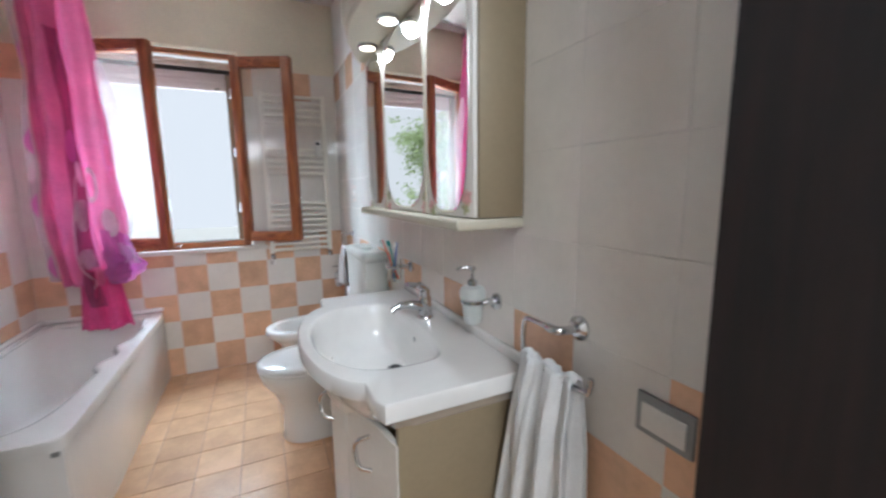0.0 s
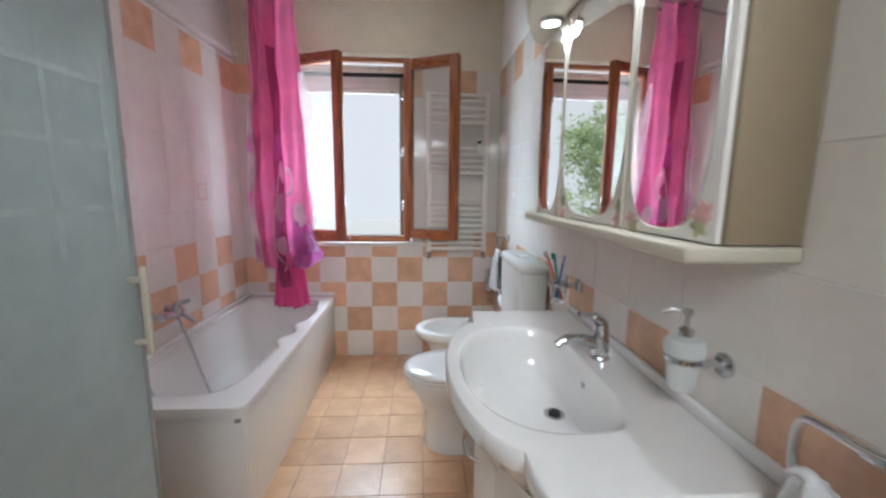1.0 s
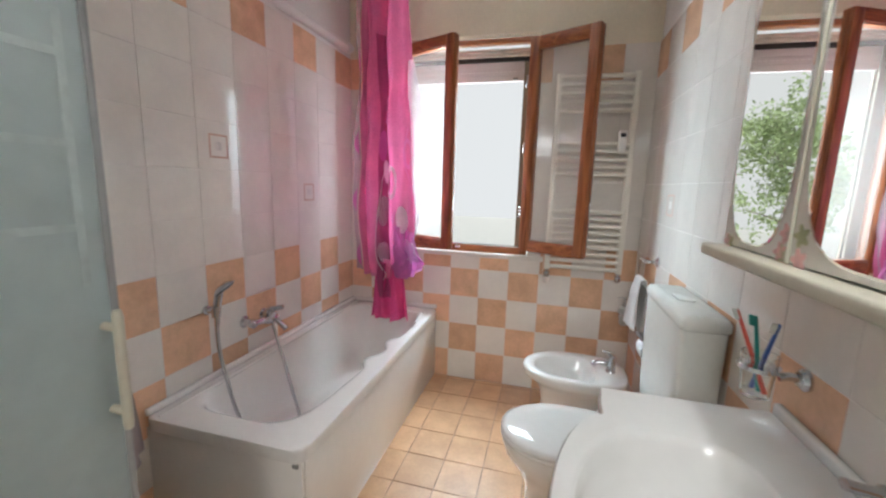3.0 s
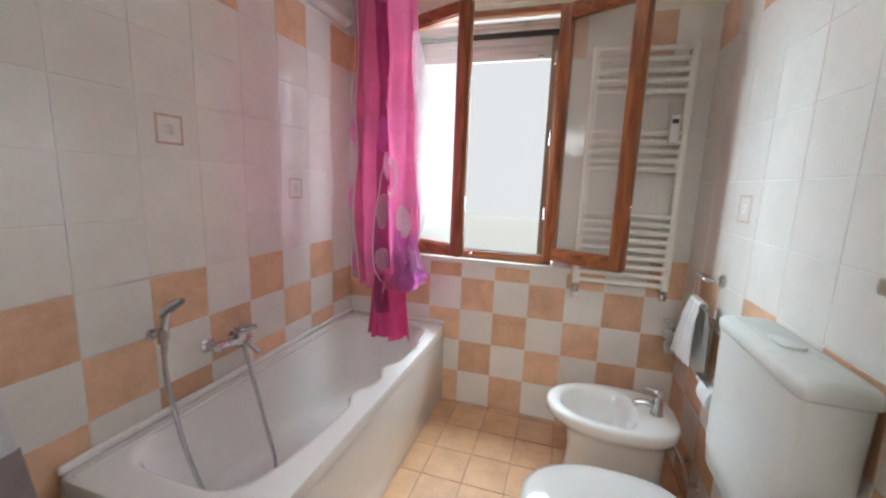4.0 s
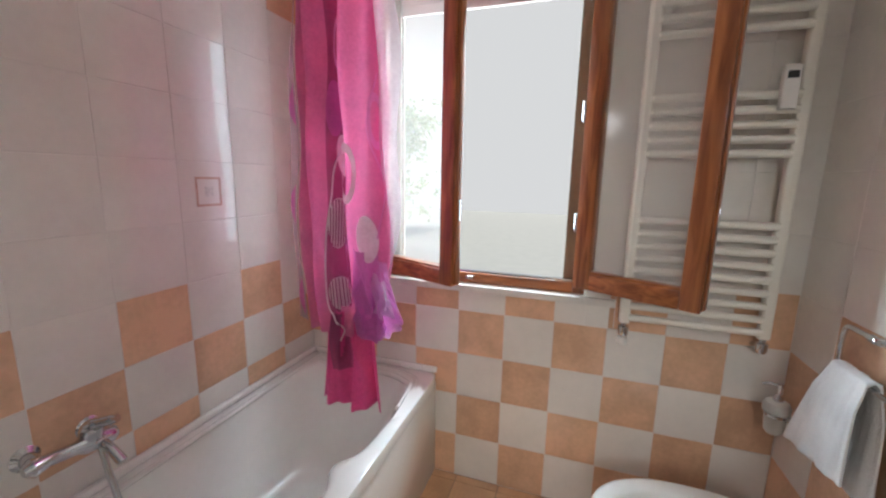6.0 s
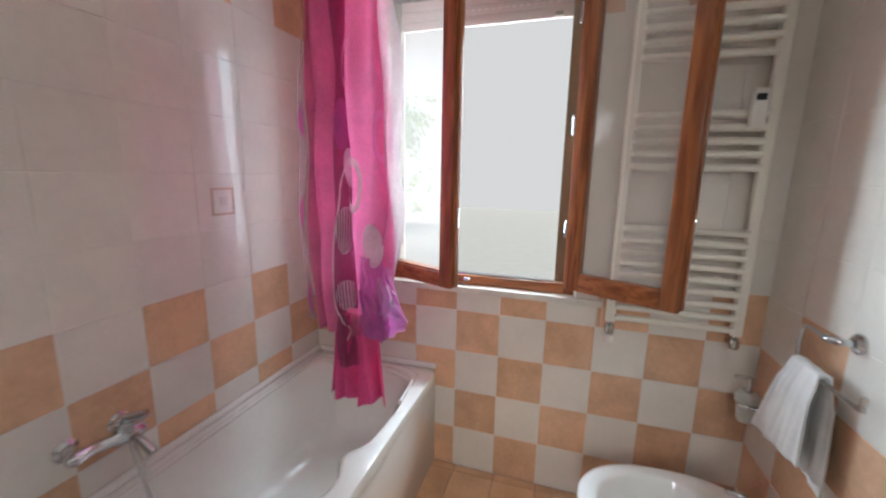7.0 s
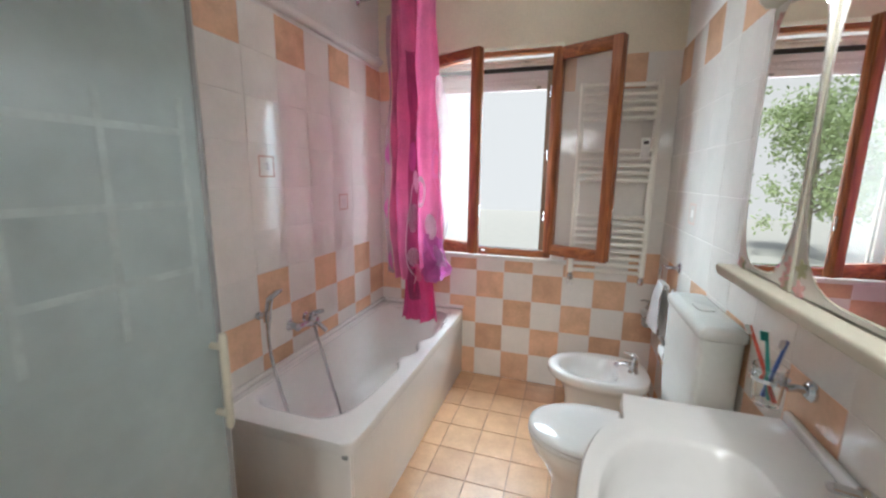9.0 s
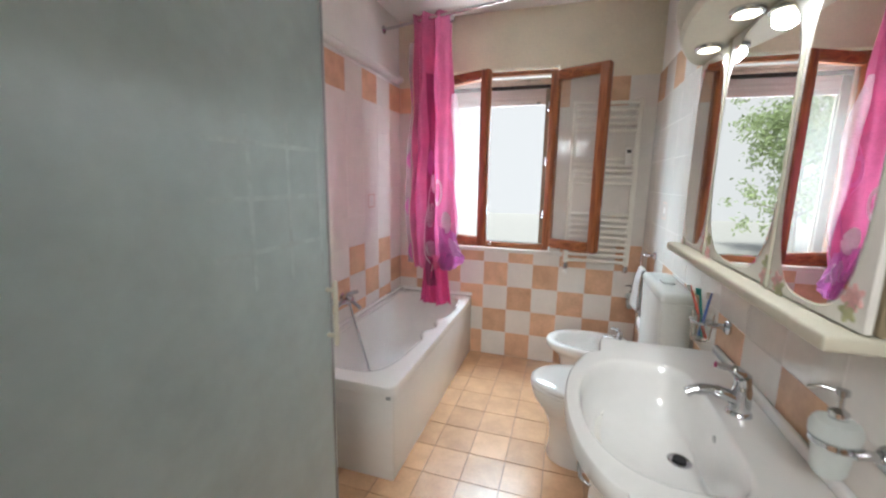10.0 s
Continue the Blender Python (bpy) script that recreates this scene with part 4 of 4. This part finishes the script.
# ---- shower curtain and rod ----
def curtain():
    rod = thing("curtain_rod", (-0.4, 2.9, 2.55), "chrome shower curtain rod across the room", "curtain rod")
    A, C = Vector((LX + 0.001, 3.19, 2.565)), Vector((RX - 0.001, 2.66, 2.565))
    part("rod", tube(B(), [A, A.lerp(C, 0.5), C], 0.011, 14), CHROME, rod)
    for p, s in ((A, 1), (C, -1)):
        part("flange", lathe(B(), [(0.0, 0.0), (0.03, 0.0), (0.03, s * 0.006), (0.014, s * 0.02), (0.0, s * 0.02)], p, "x", 20), CHROME, rod)
    t = thing("shower_curtain", (-0.95, 3.1, 0.5), "pink sheer shower curtain knotted at its lower end over the tub", "curtain")

    def surf(u, v, off=0.0):
        z = 2.60 - 1.80 * v
        w = 0.28 + 0.13 * min(1.0, v * 1.3) ** 1.2 - 0.10 * max(0.0, v - 0.85) * 6
        cx = -0.985 + 0.03 * v
        ph = 0.8 * math.sin(v * 2.2) - 0.9
        deep = 0.045 + 0.015 * math.sin(v * 4)
        y = 3.10 + deep * math.sin(u * 2 * math.pi * 2.6 + ph) + 0.010 * math.sin(u * 2 * math.pi * 8 + v * 5) + 0.006 * math.sin(u * 47 + v * 11)
        x = cx + (u - 0.5) * w + 0.02 * math.sin(u * 2 * math.pi * 2.6 + ph + 1.3) + 0.006 * math.sin(v * 23 + u * 9)
        return Vector((x, y - off, z))

    thicken(part("cloth", sheet(B(), lambda u, v: surf(u, v), 120, 70), PINK, t), 0.0012)

    def hang(u, v):
        """A second layer of cloth behind, darker where it doubles."""
        p = surf(0.08 + 0.5 * u, v * 0.98)
        return (p.x - 0.01 + 0.02 * math.sin(v * 5), p.y + 0.07 + 0.02 * math.sin(u * 17), p.z)
    part("back_fold", sheet(B(), hang, 60, 30), PINK, t)
    part("centre_band", sheet(B(), lambda u, v: surf(0.355 + 0.02 * math.sin(v * 5) + (0.09 + 0.06 * v) * u, 0.22 + 0.78 * v, 0.011), 18, 60), PINK_D, t, "dark plum printed band")

    def edge(u, v):
        p = surf(0.0, v)
        return (p.x - (0.03 + 0.03 * v) * u - 0.012 * math.sin(v * 13) * u, p.y - 0.01 + 0.03 * u, p.z)
    part("side_hem", sheet(B(), lambda u, v: edge(u, 0.1 + 0.88 * v), 4, 40), sheer("clear_pink_film", (0.92, 0.74, 0.80), 0.6), t, "clear film hem")
    for v0 in (0.3, 0.55, 0.74, 0.93):
        part("hem_motif", sheet(B(), lambda u, v: Vector(edge(0.15 + 0.8 * u * math.sin(math.pi * v), v0 - 0.04 + 0.08 * v)) - Vector((0, 0.004, 0)), 3, 12), PURPLE, t, "purple oval on the hem")

    def free_edge(u, v):
        p = surf(0.985, v)
        return (p.x + (0.018 + 0.045 * math.sin(math.pi * min(1, v)) ** 2 + 0.012 * math.sin(v * 19)) * u, p.y - 0.012 + 0.02 * math.sin(u * 3 + v * 9), p.z)
    part("free_hem", sheet(B(), lambda u, v: free_edge(u, 0.3 + 0.62 * v), 5, 48), sheer("clear_lilac_film", (0.90, 0.76, 0.88), 0.55), t, "clear lilac film along the free edge")

    # motifs: striped ovals, cord, rings
    def oval(u0, v0, ru, rv, mat, label, stripes=True, hollow=False):
        n = 28
        bm = B()
        outer = [surf(u0 + ru * math.cos(k * 2 * math.pi / n), v0 + rv * math.sin(k * 2 * math.pi / n), 0.018) for k in range(n)]
        inner = [surf(u0 + ru * 0.6 * math.cos(k * 2 * math.pi / n), v0 + rv * 0.7 * math.sin(k * 2 * math.pi / n), 0.0185) for k in range(n)]
        loft(bm, [outer, inner], False, not hollow)
        o = part("motif", bm, mat, t, label)
        if stripes:
            for q in range(-3, 4):
                h = rv * math.sqrt(max(0.0, 1 - (q / 4) ** 2)) * 0.95
                part("stripe", tube(B(), [surf(u0 + ru * q / 4, v0 - h + 2 * h * e / 6, 0.0205) for e in range(7)], 0.0022, 5), PINK_D, o)

    oval(0.405, 0.775, 0.05, 0.05, APPL, "white striped oval")
    oval(0.405, 0.915, 0.06, 0.033, APPL, "white striped oval")
    oval(0.435, 0.645, 0.025, 0.04, APPL, "white oval", False)
    oval(0.41, 0.56, 0.035, 0.05, PURPLE, "purple oval", False)
    oval(0.66, 0.68, 0.045, 0.055, APPL, "pale ring", False, True)
    oval(0.80, 0.585, 0.035, 0.05, MAUVE, "mauve ring", False, True)
    oval(0.74, 0.80, 0.045, 0.045, APPL, "pale oval", False)
    oval(0.62, 0.45, 0.03, 0.045, MAUVE, "mauve ring", False, True)
    oval(0.58, 0.86, 0.03, 0.05, MAUVE, "mauve ring", False, True)
    oval(0.13, 0.40, 0.03, 0.05, PURPLE, "purple oval", False)
    part("cord", tube(B(), smooth_path([surf(0.44, 0.62, 0.019), surf(0.395, 0.67, 0.019), surf(0.375, 0.72, 0.019), surf(0.345, 0.80, 0.019), surf(0.335, 0.90, 0.019), surf(0.35, 0.955, 0.02), surf(0.44, 0.985, 0.02)], 8), 0.003, 6), APPL, t, "white printed cord")
    part("cord", tube(B(), smooth_path([surf(0.82, 0.5, 0.019), surf(0.76, 0.6, 0.019), surf(0.86, 0.7, 0.019), surf(0.78, 0.8, 0.019)], 8), 0.0025, 6), MAUVE, t, "mauve printed cord")

    # knot: a pouch of cloth pulled towards the window, gathered into a twist with a tail below
    def pouch(u, v):
        top = Vector((-0.90 + 0.13 * u, 3.055 - 0.03 * math.sin(u * 9), 1.13 - 0.04 * u))
        end = Vector((-0.90 + 0.07 * u, 3.06, 0.80))
        p = top.lerp(end, v)
        out = math.sin(math.pi * v ** 1.35)
        f = math.sin(u * 31 + v * 6) * 0.014 + math.sin(u * 13 - v * 9) * 0.022 + 0.013 * math.sin(v * 22 + u * 9) + 0.007 * math.sin(u * 57 - v * 31)
        p.x += out * (0.02 + 0.055 * u + f)
        p.y -= out * (0.07 * math.sin(math.pi * (0.15 + 0.75 * u)) + f)
        p.z -= 0.02 * out * u + 0.012 * math.sin(u * 19) * out
        return p
    thicken(part("knot", sheet(B(), pouch, 90, 40), LILAC, t, "gathered mauve pouch of cloth"), 0.0012)

    part("pouch_print", sheet(B(), lambda u, v: pouch(0.5 + 0.42 * u, 0.2 + 0.35 * v) + Vector((0.004, -0.008, 0)), 30, 20), sheer("white_lilac_film", (0.94, 0.82, 0.94), 0.3, thru=0.7), t, "white and lilac film patch on the pouch")

    def pouch_low(u, v):
        p = pouch(u, 0.35 + 0.65 * v)
        return p + Vector((-0.012, 0.02, -0.035 * math.sin(math.pi * v)))
    part("knot_lining", sheet(B(), pouch_low, 40, 18), MAUVE, t)

    def twist(u, v):
        a = u * 2 * math.pi
        r = (0.07 - 0.01 * v) * (1 + 0.14 * math.sin(a * 5 + v * 7) + 0.07 * math.sin(a * 11))
        return (-0.955 + 0.03 * v + r * math.cos(a), 3.10 + 0.45 * r * math.sin(a), 0.92 - 0.12 * v + 0.012 * math.cos(a * 2))
    part("twist", sheet(B(), twist, 56, 12), PINK, t)

    def tail(u, v):
        w = 0.185 + 0.07 * v
        c = -0.94 + 0.012 * v
        pleat = math.sin(u * 2 * math.pi * 2.3 + 0.6 + 0.8 * v) + 0.45 * math.sin(u * 2 * math.pi * 5.1 - 1.5 * v)
        return (c + (u - 0.5) * w + 0.006 * math.sin(u * 23 + v * 3), 3.075 - 0.02 * v + (0.016 + 0.014 * v) * pleat, 0.89 - 0.355 * v + 0.010 * math.sin(u * 9) * v)
    thicken(part("tail", sheet(B(), tail, 48, 16), sheer("deep_pink_film", (0.82, 0.13, 0.37), 0.22), t, "deep pink gathered tail"), 0.0015)
    part("tail_print", sheet(B(), lambda u, v: Vector(tail(0.12 + 0.3 * u + 0.12 * v, 0.02 + 0.6 * v)) - Vector((0, 0.006, 0)), 12, 20), PINK_D, t, "dark plum print on the tail")
    part("tail_cord", tube(B(), smooth_path([Vector(tail(0.1, 0.02)) - Vector((0, 0.012, 0)), Vector(tail(0.3, 0.1)) - Vector((0, 0.012, 0)), Vector(tail(0.42, 0.2)) - Vector((0, 0.012, 0)), Vector(tail(0.38, 0.3)) - Vector((0, 0.012, 0))], 8), 0.003, 6), APPL, t, "white printed cord")
    for u in (0.12, 0.52, 0.86):
        p = surf(u, 0.022, 0.004)
        bm = B()
        lathe(bm, [(0.016, -0.003), (0.027, -0.003), (0.027, 0.003), (0.016, 0.003)], (p.x, p.y - 0.004, p.z), "y", 24)
        part("eyelet", bm, CHROME, t)


curtain()


# ---- small things on the right wall ----
WF = RX - 0.011        # face of the tiles


def bracket(t, y, z, out):
    part("rosette", lathe(B(), [(0.0, 0.0), (0.024, 0.0), (0.024, -0.006), (0.016, -0.014), (0.0, -0.014)], (WF, y, z), "x", 20), CHROME, t)
    part("arm", tube(B(), smooth_path([(WF - 0.01, y, z), (WF - out * 0.6, y, z + 0.004), (WF - out, y, z)], 5), 0.009, 12), CHROME, t)


def soap_dispenser(y, z, s=1.0):
    t = thing("soap_dispenser", (WF, y, z), "satin glass soap dispenser with a chrome pump in a wall bracket", "soap dispenser")
    x = WF - 0.06
    bracket(t, y - 0.045 * s, z, 0.05)
    sized = lambda prof: [(r * s, h * s) for r, h in prof]
    part("ring", lathe(B(), sized([(0.037, -0.006), (0.042, -0.006), (0.042, 0.006), (0.037, 0.006)]), (x, y, z), "z", 28), CHROME, t)
    part("bottle", lathe(B(), sized([(0.0, -0.082), (0.024, -0.081), (0.031, -0.07), (0.0365, -0.006), (0.0365, 0.006), (0.044, 0.012), (0.045, 0.032), (0.038, 0.048), (0.016, 0.055), (0.0, 0.055)]), (x, y, z), "z", 28), SATIN, t, "satin glass bottle")
    p = part("pump", lathe(B(), sized([(0.0, 0.05), (0.017, 0.05), (0.018, 0.07), (0.011, 0.075), (0.006, 0.08), (0.006, 0.105), (0.012, 0.108), (0.012, 0.12), (0.0, 0.122)]), (x, y, z), "z", 18), CHROME, t)
    part("nozzle", tube(B(), smooth_path([(x, y, z + 0.115 * s), (x - 0.03 * s, y + 0.012 * s, z + 0.117 * s), (x - 0.05 * s, y + 0.02 * s, z + 0.108 * s)], 5), 0.005 * s, 10), CHROME, p)


soap_dispenser(1.15, 1.005, 0.84)


def tumbler():
    y, z, x = 1.865, 0.985, WF - 0.065
    t = thing("tumbler_holder", (WF, y, z), "clear tumbler in a chrome wall holder", "tumbler")
    bracket(t, y - 0.05, z, 0.05)
    part("ring", lathe(B(), [(0.036, -0.005), (0.041, -0.005), (0.041, 0.005), (0.036, 0.005)], (x, y, z), "z", 28), CHROME, t)
    part("glass", lathe(B(), [(0.0, -0.07), (0.028, -0.07), (0.036, 0.03), (0.0335, 0.03), (0.026, -0.062), (0.0, -0.062)], (x, y, z), "z", 28), CLEAR, t)
    rng = random.Random(8)
    for col, nm, dx, dy in (((0.75, 0.12, 0.08), "red", -0.025, 0.03), ((0.05, 0.35, 0.30), "green", -0.012, 0.004), ((0.08, 0.16, 0.5), "blue", 0.0, -0.032)):
        b = thing("toothbrush", (x, y, z - 0.06), nm + " and white toothbrush standing in the tumbler", "toothbrush", "toothbrushes in the tumbler")
        base = Vector((x - dx * 0.5, y - dy * 0.5, z - 0.058))
        tip = Vector((x + dx * 1.5, y + dy * 1.6, z + 0.115))
        m = material("brush_" + nm, col, 0.4)
        part("stem", tube(B(), [base, base.lerp(tip, 0.6), tip], [0.0055, 0.0045, 0.0035], 10), m, b)
        d = (tip - base).normalized()
        hb = B()
        for k in range(4):
            c = tip - d * (0.004 + 0.006 * k)
            tube(hb, [c, c + Vector((-0.013, 0.002, 0.003))], 0.0035, 7)
        part("bristles", hb, m if nm == "green" else WHITE_LAC, b)


tumbler()


def towel_ring(y, z, reach, fall, back, label):
    """Open square ring: a bar from the rosette, down at its far end and back underneath, with an upturned tip."""
    t = thing("towel_ring", (WF, y, z), label, "towel ring")
    x = WF - 0.058
    part("rosette", lathe(B(), [(0.0, 0.0), (0.026, 0.0), (0.026, -0.007), (0.017, -0.016), (0.0, -0.016)], (WF, y, z), "x", 22), CHROME, t)
    part("arm", tube(B(), smooth_path([(WF - 0.01, y, z), (WF - 0.04, y + 0.001, z), (x, y + 0.012, z), (x, y + 0.035, z)], 5), 0.0095, 12), CHROME, t)
    pts = [(x, y + 0.02, z), (x, y + reach - 0.03, z), (x, y + reach - 0.008, z - 0.006), (x, y + reach, z - 0.03), (x, y + reach, z - fall + 0.03),
           (x, y + reach - 0.008, z - fall + 0.006), (x, y + reach - 0.03, z - fall), (x, y - back + 0.02, z - fall), (x, y - back, z - fall + 0.012), (x, y - back - 0.004, z - fall + 0.035)]
    part("ring", tube(B(), smooth_path(pts, 5), 0.0062, 12), CHROME, t)


def hand_towel(top, zt, drop, w0, w1, shift, crease, label):
    """A towel laid double over the lower bar, falling in two layers."""
    x = WF - 0.058
    w = thing("hand_towel", (x, top, zt - drop), label, "towel")

    def layer(side, short):
        def f(u, v):
            e = v ** 0.8
            fold = crease * (math.sin(u * 2 * math.pi * 2.6 + 1.5 * v + side) + 0.4 * math.sin(u * 2 * math.pi * 6.3 - 3 * v)) * (0.35 + 0.65 * e)
            yy = top + shift * e * (1.0 if side < 0 else 0.4) + (u - 0.5) * (w0 + (w1 - w0) * e)
            return (x + side * (0.008 + 0.012 * min(1, v * 4)) + fold, yy, zt + 0.012 * (1 - min(1, v * 6)) ** 2 - v * drop * short - 0.03 * (u - 0.5) * v * (1 if side < 0 else -1.2))
        return f
    thicken(part("front_layer", sheet(B(), layer(-1, 1.0), 56, 36), TOWEL, w), 0.005)
    thicken(part("back_layer", sheet(B(), layer(1, 1.08), 56, 36), TOWEL, w), 0.005)
    bm = sheet(B(), lambda u, v: (x + 0.012 * math.cos(math.pi * v), top + (u - 0.5) * w0 * 1.02, zt + 0.004 + 0.011 * math.sin(math.pi * v) + crease * 0.4 * math.sin(u * 16)), 40, 8)
    thicken(part("fold", bm, TOWEL, w), 0.005)


towel_ring(0.79, 1.03, 0.12, 0.098, 0.085, "chrome towel ring on the tiles beside the vanity")
hand_towel(0.82, 0.938, 0.5, 0.17, 0.24, 0.04, 0.021, "white terry hand towel bunched over a ring beside the vanity")
towel_ring(3.0, 1.02, 0.13, 0.112, 0.14, "chrome towel ring near the window corner")
hand_towel(3.06, 0.912, 0.275, 0.13, 0.25, 0.06, 0.004, "small white terry towel hanging smooth from a ring")
soap_dispenser(3.36, 0.63, 0.84)


def outlet():
    y0, y1, z0, z1 = 0.535, 0.64, 0.89, 0.965
    t = thing("socket_plate", (WF, 0.59, z0), "white socket plate in a grey frame on the tiles", "socket")
    part("frame", boxed(WF - 0.009, WF, y0, y1, z0, z1, bev=0.003), GREY, t)
    part("insert", boxed(WF - 0.012, WF - 0.008, y0 + 0.012, y1 - 0.012, z0 + 0.012, z1 - 0.016, bev=0.002), WHITE_LAC, t)


outlet()


def paper_holder():
    y, z = 2.72, 0.665
    t = thing("toilet_paper_holder", (WF, y, z), "white toilet roll in a chrome wall holder", "paper holder")
    bracket(t, y - 0.075, z + 0.02, 0.06)
    part("roll", lathe(B(), [(0.02, -0.05), (0.052, -0.05), (0.053, -0.045), (0.053, 0.045), (0.052, 0.05), (0.02, 0.05)], (WF - 0.062, y, z), "y", 30), TOWEL, t)
    part("spindle", tube(B(), [(WF - 0.062, y - 0.08, z + 0.015), (WF - 0.062, y + 0.06, z + 0.015)], 0.006, 10), CHROME, t)
    part("flap", boxed(WF - 0.12, WF - 0.005, y - 0.06, y + 0.06, z + 0.056, z + 0.06, bev=0.0015), CHROME, t)


paper_holder()

b = thing("shampoo_bottle", (0.44, 1.86, 1.94), "purple plastic bottle on top of the mirror cabinet", "bottle")
part("bottle", loft(B(), [sring(0.44, 1.86, z, a, c, 3, 28) for z, a, c in ((1.9405, 0.018, 0.032), (1.944, 0.021, 0.036), (2.06, 0.021, 0.036), (2.085, 0.012, 0.018), (2.09, 0.011, 0.011))]), material("purple_plastic", (0.16, 0.03, 0.38), 0.3), b)
part("cap", lathe(B(), [(0.0, 0.0), (0.013, 0.0), (0.013, 0.03), (0.011, 0.034), (0.0, 0.034)], (0.44, 1.86, 2.0905), seg=18), WHITE_LAC, b)


# ---- tiles ----
CACHE = {}


def tile(parent, axis, a0, a1, z0, z1, mat, face, gap=0.0012, th=0.010):
    """One bevelled tile; axis 'x': lies on a wall of constant y; 'y': of constant x; 'z': the floor."""
    w, h = round(a1 - a0 - 2 * gap, 4), round(z1 - z0 - 2 * gap, 4)
    if w < 0.008 or h < 0.008:
        return
    key = (axis, w, h, mat.name, face > 0)
    if key not in CACHE:
        bm = B()
        e = 0.0012
        lo = [(0, 0), (w, 0), (w, h), (0, h)]
        hi = [(e, e), (w - e, e), (w - e, h - e), (e, h - e)]
        r = [[(p[0], 0.0, p[1]) for p in lo], [(p[0], th - 0.0008, p[1]) for p in lo], [(p[0], th, p[1]) for p in hi]]
        if axis == "x":
            r = [[(p[0], -p[1], p[2]) for p in q] for q in r]
        elif axis == "y":
            sg = 1 if face < 0 else -1
            r = [[(sg * p[1], p[0], p[2]) for p in q] for q in r]
        else:
            r = [[(p[0], p[2], p[1]) for p in q] for q in r]
        loft(bm, r, False, True)
        me = bpy.data.meshes.new("tile")
        bmesh.ops.recalc_face_normals(bm, faces=bm.faces[:])
        bm.to_mesh(me)
        bm.free()
        me.materials.append(mat)
        CACHE[key] = me
    ob = new("tile", CACHE[key])
    ob.parent = parent
    if axis == "x":
        ob.location = (a0 + gap, face, z0 + gap)
    elif axis == "y":
        ob.location = (face, a0 + gap, z0 + gap)
    else:
        ob.location = (a0 + gap, z0 + gap, face)
    return ob


def cut(a0, a1, z0, z1, hole):
    """A rectangle less a hole, as up to four rectangles."""
    h0, h1, k0, k1 = hole
    if a1 <= h0 or a0 >= h1 or z1 <= k0 or z0 >= k1:
        return [(a0, a1, z0, z1)]
    out = []
    if a0 < h0:
        out.append((a0, h0, z0, z1))
    if a1 > h1:
        out.append((h1, a1, z0, z1))
    m0, m1 = max(a0, h0), min(a1, h1)
    if z0 < k0:
        out.append((m0, m1, z0, k0))
    if z1 > k1:
        out.append((m0, m1, k1, z1))
    return out


def colour(i, j):
    if j <= 4:
        return TILE_O if (i + j) % 2 else TILE_W
    if j == 10:
        return TILE_W if i % 2 else TILE_O
    return TILE_W


def grout(nm, parent, b):
    o = part(nm, boxed(*b), GROUT, parent, smooth=False)
    return o


grout("tile_bed", wall_left, (LX, LX + 0.0088, FY, BY, 0, 2.206))
grout("tile_bed", wall_right, (RX - 0.0088, RX, FY, BY, 0, 2.206))
bm = B()
box(bm, LX + 0.0088, WX0, BY - 0.0088, BY, 0, 2.206)
box(bm, WX1, RX - 0.0088, BY - 0.0088, BY, 0, 2.206)
box(bm, WX0, WX1, BY - 0.0088, BY, 0, WZ0 - 0.03)
part("tile_bed", bm, GROUT, wall_back, smooth=False)

for j in range(11):
    z0, z1 = ROWS_Z[j], ROWS_Z[j + 1]
    for i in range(-4, 6):
        a0, a1 = max(LX + 0.0105, -0.64 + 0.2 * i), min(RX - 0.0105, -0.64 + 0.2 * (i + 1))
        for r in cut(a0, a1, z0, z1, (WX0, WX1, WZ0 - 0.03, WZ1)):
            for q in cut(*r, (-1.1, -0.02, WZ0 - 0.031, WZ0 + 0.001)):
                tile(wall_back, "x", *q, colour(i, j), BY)
    PL, PR = 0.2175, 0.2225
    for k in range(9):
        b1 = BY - PL * k
        tile(wall_left, "y", b1 - PL, b1, z0, z1, colour(k, j), LX)
    for k in range(14):
        b1 = BY - PR * k
        tile(wall_right, "y", max(FY + 0.016, b1 - PR), b1, z0, z1, colour(k, j), RX)


def ornament(wall, face, inward, pitch, k, j):
    """Small inset square printed on a cream tile of a side wall."""
    y, z, s = BY - pitch * (k + 0.5), ROWS_Z[j] + 0.1, 0.05

    def plate(depth, b, mat):
        x0, x1 = sorted((face + inward * 0.0102, face + inward * depth))
        part("ornament", boxed(x0, x1, *b), mat, wall, smooth=False)
    for b in ((y - s, y + s, z - s, z - s + 0.008), (y - s, y + s, z + s - 0.008, z + s), (y - s, y - s + 0.008, z - s + 0.008, z + s - 0.008), (y + s - 0.008, y + s, z - s + 0.008, z + s - 0.008)):
        plate(0.0108, b, ORN)
    plate(0.0106, (y - 0.017, y + 0.017, z - 0.017, z + 0.017), ORN_P)


ornament(wall_left, LX, 1, 0.2175, 2, 6)
ornament(wall_left, LX, 1, 0.2175, 5, 7)
ornament(wall_right, RX, -1, 0.2225, 2, 6)

for i in range(-5, 6):
    for j in range(0, 16):
        x0, y1 = -0.626 + 0.1955 * i, 3.428 - 0.207 * (j - 1)
        a0, a1 = max(LX + 0.011, x0), min(RX - 0.011, x0 + 0.1955)
        b0, b1 = y1 - 0.207, min(BY - 0.011, y1)
        if b1 > b0 and b0 > -0.3 and a1 > a0:
            tile(floor, "z", a0, a1, b0, b1, TILE_F, -0.0085, 0.0022)
